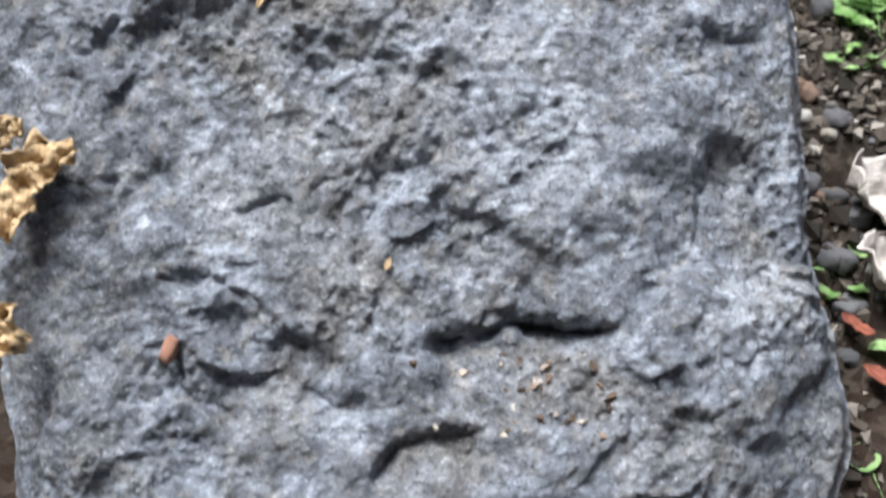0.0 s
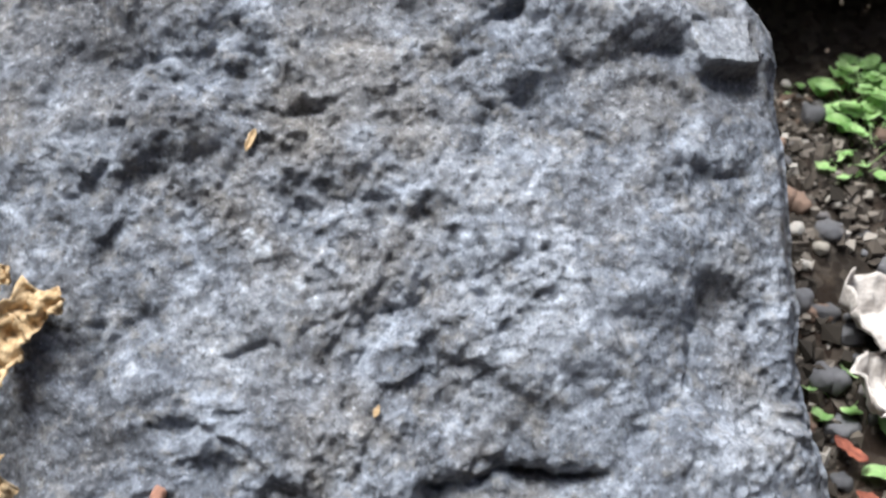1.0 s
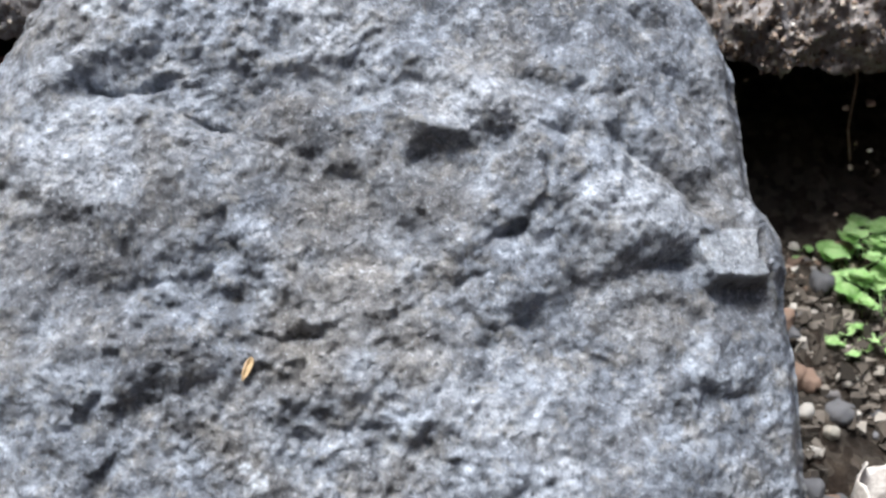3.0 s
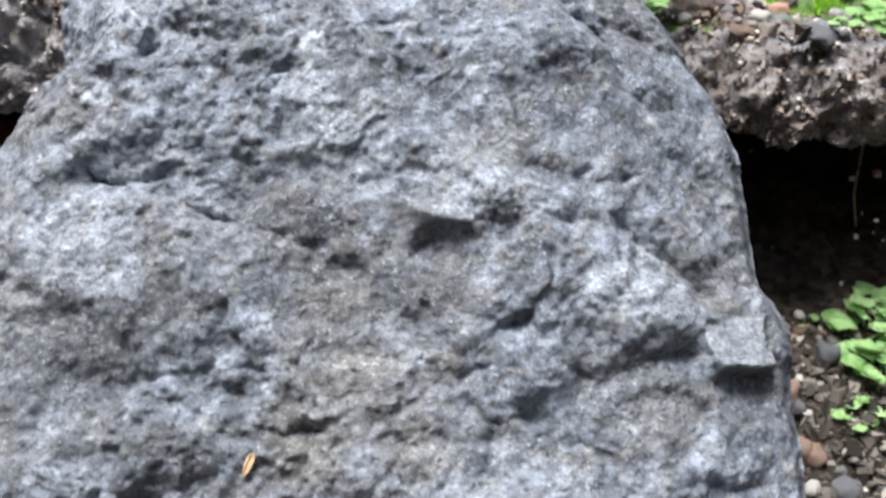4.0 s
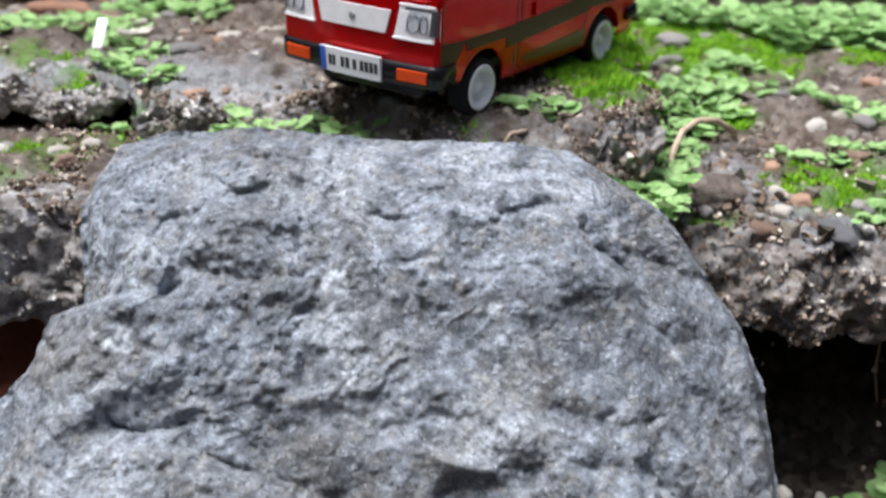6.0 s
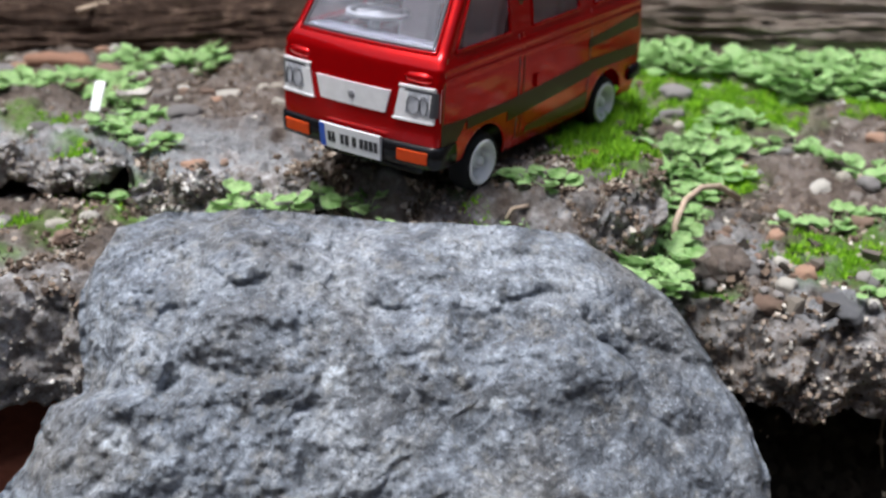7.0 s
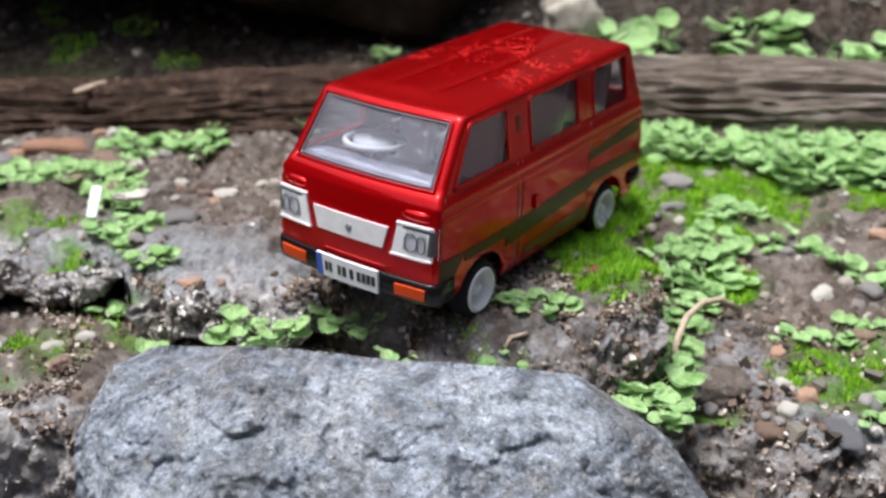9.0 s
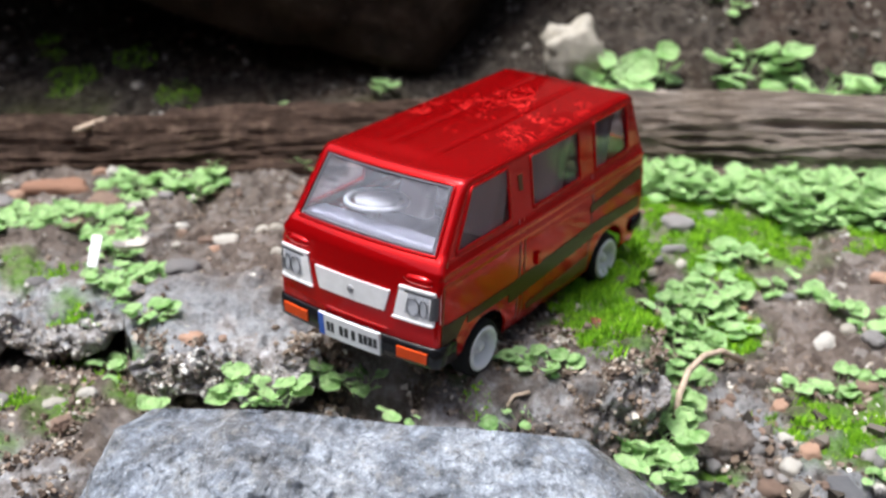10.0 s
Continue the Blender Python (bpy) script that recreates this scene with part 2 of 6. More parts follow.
def paint_material():
    n = Nodes("metallic_red_paint")
    flake = n.noise(2500, 3, 0.6)
    c = n.mix(flake, (0.46, 0.002, 0.004), (0.62, 0.003, 0.005))
    dust = n.ramp(n.noise(420, 6, 0.7), [(0.62, 0.0), (0.8, 0.04)])
    c = n.mix(dust, c, (0.5, 0.3, 0.25))
    # foliage reflections painted as pale red streaks, on the roof panel only
    axes = n.tree.nodes.new("ShaderNodeSeparateXYZ")
    n.set(axes.inputs[0], n.coords)
    high = n.ramp(n.math("MULTIPLY", axes.outputs["Z"], 10.0), [(0.514, 0.0), (0.519, 1.0)])
    along = n.ramp(n.math("ADD", n.math("MULTIPLY", axes.outputs["X"], 10.0), 0.5), [(0.22, 0.0), (0.3, 1.0), (0.6, 1.0), (0.68, 0.0)])
    lines = n.ramp(n.noise(230, 5, 0.7, distortion=1.2), [(0.465, 0.0), (0.492, 0.8), (0.508, 0.8), (0.535, 0.0)])
    roof_reflection = n.math("MULTIPLY", n.math("MULTIPLY", high, along), n.math("MULTIPLY", lines, n.ramp(n.noise(85, 3), [(0.5, 0.0), (0.58, 1.0)])))
    c = n.mix(roof_reflection, c, (0.85, 0.045, 0.04))
    return n.done(c, n.math("ADD", n.ramp(n.noise(300, 5), [(0.3, 0.16), (0.7, 0.26)]), n.math("MULTIPLY", roof_reflection, 0.4)), n.bump(n.noise(120, 3), 0.00015, 0.3), metal=n.math("SUBTRACT", 0.66, n.math("MULTIPLY", roof_reflection, 0.5)), Coat_Weight=0.5, Coat_Roughness=0.03, Specular_Tint=(0.75, 0.02, 0.02, 1))


def plain_material(name, color, rough=0.5, metal=0.0, vary=0.25, **more):
    n = Nodes(name)
    v = n.noise(450, 5, 0.65)
    c = n.mix(n.ramp(v, [(0.35, vary), (0.7, 0.0)]), color, tuple(x * 0.55 for x in color))
    return n.done(c, rough, n.bump(v, 0.0001, 0.3), metal, **more)


def glass_material(name, haze_most, through, scratched=False):
    n = Nodes(name)
    haze = n.ramp(n.noise(300, 6, 0.7), [(0.35, 0.02), (0.75, haze_most)])
    if scratched:
        streaks = n.ramp(n.noise(1.0, 6, 0.75, n.stretch(500, 240, 900), 0.8), [(0.58, 0.0), (0.72, 0.4)])
        through = n.math("SUBTRACT", through, streaks)
    return n.done((0.86, 0.87, 0.97), haze, n.bump(n.noise(150, 2), 0.0002, 0.15), Transmission_Weight=through, IOR=1.35)


ROCK, SLAB, SOIL, LOG, BOULDER = rock_material(), slab_material(), soil_material(), log_material(), boulder_material()
PEBBLE_GREY = pebble_material("grey_pebble", (0.16, 0.15, 0.15), (0.4, 0.37, 0.36))
PEBBLE_PALE = pebble_material("pale_pebble", (0.38, 0.34, 0.28), (0.62, 0.59, 0.55))
PEBBLE_BROWN = pebble_material("brown_pebble", (0.15, 0.095, 0.07), (0.36, 0.24, 0.18))
LEAF = leaf_material("fresh_green_leaf", (0.21, 0.5, 0.11), (0.53, 0.86, 0.36))
PEBBLE_DARK = pebble_material("dark_pebble", (0.1, 0.1, 0.108), (0.2, 0.2, 0.215))
PEBBLE_ORANGE = pebble_material("orange_pebble", (0.32, 0.16, 0.1), (0.5, 0.31, 0.22))
MOSS = moss_material()
PAINT = paint_material()
BLACK = plain_material("black_plastic", (0.006, 0.006, 0.007), 0.2, Specular_IOR_Level=0.35)
TYRE = plain_material("black_rubber", (0.012, 0.012, 0.013), 0.7, Specular_IOR_Level=0.2)
RIM = plain_material("white_plastic_rim", (0.84, 0.85, 0.86), 0.4, vary=0.15)
SILVER = plain_material("silver_grille", (0.78, 0.78, 0.8), 0.35, 0.1)
LAMP_WHITE = plain_material("lamp_silver", (0.84, 0.84, 0.86), 0.3, 0.1)
LENS = plain_material("lamp_lens", (0.6, 0.62, 0.68), 0.12, 0.1, vary=0.8)
LAMP_DARK = plain_material("lamp_dark", (0.08, 0.08, 0.09), 0.3)
ORANGE = plain_material("orange_lens", (0.68, 0.065, 0.004), 0.4, Specular_IOR_Level=0.3)
PLATE = plain_material("white_plate", (0.75, 0.76, 0.78), 0.4, vary=0.1)
BLUE = plain_material("blue_band", (0.03, 0.1, 0.5), 0.4)
INK = plain_material("black_ink", (0.03, 0.03, 0.035), 0.5)
BADGE = plain_material("grey_badge", (0.25, 0.25, 0.27), 0.35)
STRIPE = plain_material("brown_gold_decal", (0.06, 0.026, 0.01), 0.3, 0.0, Specular_IOR_Level=0.2)
GOLD = plain_material("gold_decal", (0.13, 0.042, 0.012), 0.35, 0.2)
SEAT = plain_material("grey_beige_plastic", (0.7, 0.67, 0.62), 0.5)
DASH = plain_material("grey_dashboard", (0.11, 0.11, 0.13), 0.5)
WHEEL_WHITE = plain_material("white_plastic", (0.26, 0.26, 0.26), 0.5)
GLASS, SCREEN_GLASS = glass_material("clear_plastic_glazing", 0.015, 0.99), glass_material("hazy_plastic_windscreen", 0.08, 0.95, True)


# ---- mesh helpers ----
def mesh_from(name, verts, faces, material, shade=True, attributes=None):
    me = bpy.data.meshes.new(name)
    me.from_pydata([tuple(v) for v in verts], [], [tuple(f) for f in faces])
    me.materials.append(material)
    if shade:
        me.shade_smooth()
    for key, values in (attributes or {}).items():
        me.attributes.new(key, "FLOAT", "POINT").data.foreach_set("value", np.asarray(values, np.float32))
    me.update()
    return me


def grid_faces(rows, cols, close=False, start=0, flip=False):
    a = np.arange(rows * cols).reshape(rows, cols) + start
    if close:
        a = np.concatenate([a, a[:, :1]], axis=1)
    q = np.stack([a[:-1, :-1], a[:-1, 1:], a[1:, 1:], a[1:, :-1]], axis=-1).reshape(-1, 4)
    return q[:, ::-1] if flip else q


def part(name, data, parent=None, label="", m=None):
    """Links a mesh (or a bmesh with its material) as one object under a thing."""
    ob = new(name, data)
    if parent:
        ob.parent = parent
    if m is not None:
        ob.matrix_local = m
    return tagged(ob, label) if label else ob


def from_bm(name, bm, material, shade=False):
    me = bpy.data.meshes.new(name)
    bmesh.ops.recalc_face_normals(bm, faces=bm.faces[:])
    bm.to_mesh(me)
    bm.free()
    me.materials.append(material)
    if shade:
        me.shade_smooth()
    return me


def box_mesh(name, size, material, bevel=0.0, segments=2):
    bm = bmesh.new()
    bmesh.ops.create_cube(bm, size=1)
    bmesh.ops.scale(bm, vec=size, verts=bm.verts)
    if bevel:
        bmesh.ops.bevel(bm, geom=bm.edges[:], offset=bevel, segments=segments, affect="EDGES", profile=0.6)
    return from_bm(name, bm, material, bool(bevel))


def lathe_mesh(name, profile, material, steps=40):
    """A turned shape about the y axis: profile of (radius, y)."""
    a = np.linspace(0, 2 * math.pi, steps, endpoint=False)
    pts = np.array([[(r * math.cos(t), y, r * math.sin(t)) for t in a] for r, y in profile]).reshape(-1, 3)
    me = mesh_from(name, pts, grid_faces(len(profile), steps, True), material)
    return me


def tube_mesh(name, points, radius, material, sides=8, closed=False, taper=None):
    pts = [Vector(p) for p in points]
    verts, count = [], len(pts)
    for i, p in enumerate(pts):
        a = pts[(i - 1) % count] if closed or i else p
        b = pts[(i + 1) % count] if closed or i < count - 1 else p
        d = (b - a).normalized()
        side = d.cross(Vector((0.13, 0.21, 0.97))).normalized()
        up = side.cross(d)
        r = radius * (taper[i] if taper else 1)
        verts += [p + r * (math.cos(k * 2 * math.pi / sides) * side + math.sin(k * 2 * math.pi / sides) * up) for k in range(sides)]
    faces = [tuple(f) for f in grid_faces(count, sides, True)]
    if closed:
        faces += [(sides * (count - 1) + k, sides * (count - 1) + (k + 1) % sides, (k + 1) % sides, k) for k in range(sides)]
    else:
        faces += [tuple(range(sides))[::-1], tuple(range(sides * (count - 1), sides * count))]
    return mesh_from(name, verts, faces, material)


# ---- the ground and the ledge ----
def ground_height(x, y):
    """Sheet of soil: a low yard, a steep hidden riser under the slabs, a terrace behind them, a bank further back."""
    low = 0.0 + 0.6 * np.clip(y - 0.155, 0, 0.17) + 0.2 * np.clip(y - 0.325, 0, 0.08)
    terrace = 0.160 + 0.10 * np.clip(y - 0.43, 0, 0.06)
    bank = np.clip(y - 0.482, 0, 0.30) * (0.27 + 0.48 * smooth(0.0, 0.06, x)) + 0.12 * np.clip(y - 0.60, 0, 0.4)
    z = low + (terrace - low) * smooth(0.395, 0.42, y) + bank * smooth(1.6, 0.9, y)
    return z


def ground_noise(x, y):
    p = np.stack([x, y, np.zeros_like(x)], axis=-1)
    return 0.0028 * fractal(p, 0.03, 4, 0.55, 3) + 0.0011 * fractal(p, 0.006, 3, 0.6, 9)


def spaced(a, b, step, far):
    inner = np.arange(a, b, step)
    grow = np.cumsum(step * 1.35 ** np.arange(1, 60))
    grow = grow[grow < far]
    return np.concatenate([a - grow[::-1], inner, b + grow])


def make_ground():
    xs, ys = spaced(-0.24, 0.24, 0.0014, 120.0), spaced(0.12, 0.66, 0.0014, 120.0)
    X, Y = np.meshgrid(xs, ys)
    x, y = X.ravel(), Y.ravel()
    near = smooth(1.5, 0.6, np.hypot(x, y - 0.3))
    z = ground_height(x, y) + ground_noise(x, y) * near
    moss = smooth(0.1, 0.5, fractal(np.stack([x, y, z * 0], -1), 0.05, 3, 0.5, 21)) * smooth(0.40, 0.44, y) * smooth(0.52, 0.47, y) * near
    me = mesh_from("ground", np.stack([x, y, z], -1), grid_faces(len(ys), len(xs)), SOIL, True, {"moss": moss})
    return tagged(new("ground", me), "damp brown garden soil with grit and moss", "ground", kind="structure")


make_ground()


def blocking_wall(name, x0, x1, y0, y1, height):
    """A plain wall out of the camera's sight, added round the yard to block low sky light."""
    n = Nodes(name + "_plaster")
    stain = n.noise(3.0, 6, 0.65)
    mat = n.done(n.ramp(stain, [(0.35, (0.03, 0.028, 0.022)), (0.65, (0.13, 0.12, 0.1))]), 0.9, n.bump(n.noise(60, 6), 0.004, 0.8))
    ob = new(name, box_mesh(name, (x1 - x0, y1 - y0, height + 0.3), mat, 0.01))
    ob.matrix_world = pose((x0 + x1) / 2, (y0 + y1) / 2, height / 2 - 0.15)
    return tagged(ob, "plain dark weathered wall, unseen, added to block low sky light", "wall", kind="structure")


blocking_wall("blocker_north", -1.60, 1.60, 1.25, 1.40, 1.3)
blocking_wall("blocker_west", -1.60, -1.45, -1.20, 1.249, 1.1)
blocking_wall("blocker_east", 1.45, 1.60, -1.20, 1.249, 1.5)
blocking_wall("blocker_south", -1.60, 1.60, -1.35, -1.201, 1.7)


def wander(x, y):
    """Uneven run of the joints between the slabs."""
    p = np.stack([x, y, x * 0 + 3.7], -1).reshape(-1, 3)
    return (0.0055 * fractal(p, 0.045, 4, 0.5, 301)).reshape(np.shape(x)), (0.004 * fractal(p, 0.04, 4, 0.5, 311)).reshape(np.shape(x))


class Slab:
    """A broken concrete slab: its front edge, its ends and its top are functions of the plan."""

    def __init__(self, x0, x1, front, back, top, thick, seed, step=0.0008, lean=0.004, lime=0.0, dirt=0.0, mortar=0.0):
        self.x0, self.x1, self.front, self.back, self.top, self.thick, self.seed, self.step, self.lean, self.lime, self.dirt, self.mortar = x0, x1, front, back, top, thick, seed, step, lean, lime, dirt, mortar

    def edge(self, x):
        p = np.stack([x, x * 0 + self.seed, x * 0], -1)
        return self.front(x) + 0.0035 * fractal(p, 0.02, 4, 0.55, self.seed)

    def surface(self, x, y):
        p = np.stack([x, y, x * 0 + self.seed], -1)
        return self.top(x, y) + 0.0016 * fractal(p, 0.02, 4, 0.58, self.seed) + 0.0011 * fractal(p, 0.0045, 3, 0.62, self.seed + 5, True) + 0.0011 * smooth(0.1, 0.5, fractal(p, 0.009, 3, 0.5, self.seed + 8))

    def covers(self, x, y):
        wx, wy = wander(x, y)
        x, y = x - wx, y - wy
        return (x > self.x0) & (x < self.x1) & (y > self.edge(x) + 0.001) & (y < self.back)

    def build(self, name, label, moss_patches=()):
        xs = np.arange(self.x0, self.x1 + 1e-6, self.step)
        edge = self.edge(xs)
        n_top, n_face, n_low = 150, 34, 14
        cols = []
        for x, e in zip(xs, edge):
            s = np.linspace(0, 1, n_top) ** 0.75
            top = np.stack([self.back + (e - self.back) * s, np.zeros(n_top), np.zeros(n_top)], -1)
            f = np.linspace(0, 1, n_face + 1)[1:]
            swell = self.lean * f ** 1.4 if self.lean > 0 else self.lean * np.sin(math.pi * 0.75 * f)
            face = np.stack([e + swell, -self.thick * f, np.ones(n_face)], -1)
            l = np.linspace(0, 1, n_low + 1)[1:]
            low = np.stack([face[-1, 0] + (self.back - face[-1, 0]) * l, np.full(n_low, -self.thick), np.ones(n_low)], -1)
            cols.append(np.concatenate([top, face, low]))
        c = np.array(cols)
        rows = c.shape[1]
        x = np.repeat(xs[:, None], rows, 1)
        y, drop, broken = c[..., 0], c[..., 1], c[..., 2]
        endness = np.minimum(smooth(0, 0.006, x - self.x0), smooth(0, 0.006, self.x1 - x))
        lip = smooth(0.010, 0.0, y - edge[:, None]) * (drop == 0)
        z = self.surface(x.ravel(), y.ravel()).reshape(x.shape) - 0.0022 * lip ** 2
        z = z + drop * (0.25 + 0.75 * endness) - 0.004 * (1 - endness)
        p = np.stack([x, y, z], -1).reshape(-1, 3)
        rough = (0.0032 * fractal(p, 0.011, 4, 0.62, self.seed + 11) + 0.0017 * fractal(p, 0.0035, 3, 0.65, self.seed + 15)).reshape(x.shape)
        facing = np.clip(broken + lip * 0.35, 0, 1)
        y = y - rough * facing
        z = z + 0.5 * rough * facing
        moss = np.zeros(x.shape)
        for mx, my, r in moss_patches:
            moss = np.maximum(moss, smooth(1.2, 0.4, np.hypot(x - mx, y - my) / r + 0.35 * fractal(p, 0.01, 3, 0.5, 31).reshape(x.shape)))
        wx, wy = wander(x, y)
        v = np.stack([x + wx, y + wy, z], -1).reshape(-1, 3)
        faces = grid_faces(len(xs), rows, True)
        ends = [tuple(range(rows)), tuple(range((len(xs) - 1) * rows, len(xs) * rows))[::-1]]
        crust = smooth(0.036, 0.012, y - edge[:, None]) * (drop == 0) * smooth(-0.6, 0.15, fractal(p, 0.012, 4, 0.6, self.seed + 21).reshape(x.shape))
        mark = np.clip((broken * 0.8 + smooth(0.35, 1.0, lip) * 0.6) * (0.4 + 0.6 * self.lime) + self.lime * crust, 0, 1)
        worn = fractal(p, 0.014, 4, 0.6, self.seed + 27).reshape(x.shape)
        soil = self.dirt * smooth(0.75, -0.15, worn)
        plaster = self.mortar * (drop == 0) * smooth(-0.5, 0.0, worn) * smooth(0.045, 0.025, y - edge[:, None])
        self.skin = v[(broken.ravel() > 0.5) & (drop.ravel() > -self.thick * 0.97) & (endness.ravel() > 0.5)]
        me = mesh_from(name, v, [tuple(f) for f in faces] + ends, SLAB, True, {"broken": mark.ravel(), "moss": (moss * (1 - broken)).ravel(), "dirt": np.clip(soil, 0, 1).ravel(), "mortar": np.clip(plaster, 0, 1).ravel()})
        return tagged(new(name, me), label, "slab", kind="structure")


def lerp(pairs):
    xs, vs = [p[0] for p in pairs], [p[1] for p in pairs]
    return lambda x: np.interp(x, xs, vs)


def nose_hollow(x, y):
    """The ledge has crumbled away under the toy's nose."""
    ahead, aside = -0.574 * (x - 0.0064) - 0.819 * (y - 0.347), 0.819 * (x - 0.0064) - 0.574 * (y - 0.347)
    return smooth(0.036, 0.043, ahead) * smooth(0.015, 0.008, aside)


CENTRE = Slab(-0.034, 0.050, lerp([(-0.034, 0.314), (-0.02, 0.303), (0.0, 0.298), (0.03, 0.300), (0.05, 0.315)]), 0.46,
              lambda x, y: 0.1736 - 0.65 * np.clip(0.3085 - y, 0, 1) - 0.09 * np.clip(y - 0.395, 0, 1) - 0.015 * nose_hollow(x, y), 0.020, 41, 0.0007, -0.004, 0.6, 0.75)
RIGHT = Slab(0.0505, 0.42, lerp([(0.05, 0.304), (0.07, 0.295), (0.1, 0.290), (0.2, 0.292), (0.42, 0.295)]), 0.46,
             lambda x, y: 0.1585 - 0.17 * np.clip(0.335 - y, 0, 1) + 0.09 * np.clip(y - 0.335, 0, 0.09), 0.021, 52, lean=-0.008, lime=0.25, dirt=0.08, mortar=0.7)
LEFT_MID = Slab(-0.081, -0.0345, lerp([(-0.081, 0.327), (-0.06, 0.317), (-0.0345, 0.325)]), 0.46,
                lambda x, y: 0.1710 - 0.06 * np.clip(y - 0.37, 0, 0.1), 0.0115, 63, 0.0007, -0.003, 1.0, 0.15, 0.75)
LEFT_FAR = Slab(-0.36, -0.0815, lerp([(-0.36, 0.328), (-0.13, 0.333), (-0.0815, 0.348)]), 0.46,
                lambda x, y: 0.1685 - 0.05 * np.clip(y - 0.36, 0, 0.1), 0.009, 74, lean=-0.003, lime=1.0, mortar=0.7)
LEFT_LOW = Slab(-0.36, 0.052, lerp([(-0.36, 0.268), (-0.1, 0.277), (-0.075, 0.286), (-0.06, 0.300), (0.052, 0.302)]), 0.45,
                lambda x, y: 0.1600 - 0.0035 * smooth(-0.088, -0.076, x) - 0.12 * np.clip(0.297 - y, 0, 1) - 0.2 * np.clip(y - 0.325, 0, 1), 0.024, 85, lean=-0.006, lime=0.8, dirt=0.35)
SLABS = [CENTRE, RIGHT, LEFT_MID, LEFT_FAR, LEFT_LOW]
CENTRE.build("ledge_centre", "cracked grey-brown concrete ledge with damp grit", [(0.038, 0.338, 0.019), (0.05, 0.38, 0.02), (0.0, 0.31, 0.006), (0.046, 0.306, 0.008)])
RIGHT.build("ledge_right", "pebbly grey concrete slab with moss patches", [(0.10, 0.318, 0.018), (0.085, 0.41, 0.03), (0.075, 0.355, 0.012), (0.062, 0.30, 0.006), (0.12, 0.43, 0.02)])
LEFT_MID.build("ledge_left", "broken pale grey concrete slab end", [(-0.08, 0.33, 0.006)])
LEFT_FAR.build("ledge_far_left", "worn concrete slab with pale chipped edge", [(-0.125, 0.37, 0.012), (-0.095, 0.35, 0.008)])
LEFT_LOW.build("ledge_low_left", "crumbling concrete block below the ledge", [(-0.1, 0.315, 0.01), (-0.085, 0.325, 0.006), (-0.11, 0.30, 0.008)])


def make_height_map():
    xs, ys = np.arange(-0.25, 0.25, 0.001), np.arange(0.13, 0.62, 0.001)
    X, Y = np.meshgrid(xs, ys)
    x, y = X.ravel(), Y.ravel()
    z = ground_height(x, y) + ground_noise(x, y)
    for s in SLABS:
        z = np.where(s.covers(x, y), np.maximum(z, s.surface(x, y)), z)
    return z.reshape(X.shape)


HEIGHTS = make_height_map()


def height_at(x, y):
    """Top of the ledge, or of the soil where there is no slab."""
    fx = np.clip((np.atleast_1d(np.asarray(x, float)) + 0.25) / 0.001, 0, HEIGHTS.shape[1] - 1.01)
    fy = np.clip((np.atleast_1d(np.asarray(y, float)) - 0.13) / 0.001, 0, HEIGHTS.shape[0] - 1.01)
    i, j = fx.astype(int), fy.astype(int)
    a, b = fx - i, fy - j
    return (HEIGHTS[j, i] * (1 - a) + HEIGHTS[j, i + 1] * a) * (1 - b) + (HEIGHTS[j + 1, i] * (1 - a) + HEIGHTS[j + 1, i + 1] * a) * b


# ---- the leaning rock ----
ROCK_ORIGIN, ROCK_UP, ROCK_OUT = np.array([0, 0.129, 0]), np.array([0, 0.595, 0.8037]), np.array([0, -0.8037, 0.595])
ROCK_LEFT = lerp([(-0.0300, -0.0620), (0.0000, -0.0700), (0.0290, -0.0727), (0.0480, -0.0753), (0.0900, -0.0860), (0.1400, -0.0920), (0.1686, -0.0892), (0.1800, -0.0847), (0.1870, -0.0825), (0.1940, -0.0803), (0.1970, -0.0752), (0.2020, -0.0752), (0.2090, -0.0770), (0.2190, -0.0775), (0.2265, -0.0755), (0.2330, -0.0735), (0.2380, -0.0670)])
ROCK_RIGHT = lerp([(-0.0300, 0.0620), (0.0100, 0.0740), (0.0330, 0.0803), (0.0406, 0.0832), (0.0490, 0.0830), (0.0620, 0.0801), (0.0730, 0.0771), (0.0840, 0.0754), (0.0950, 0.0761), (0.1130, 0.0754), (0.1280, 0.0746), (0.1360, 0.0732), (0.1435, 0.0734), (0.1500, 0.0723), (0.1580, 0.0672), (0.1700, 0.0657), (0.1840, 0.0640), (0.1960, 0.0610), (0.2070, 0.0544), (0.2140, 0.0509), (0.2240, 0.0451), (0.2310, 0.0370), (0.2380, 0.0280)])
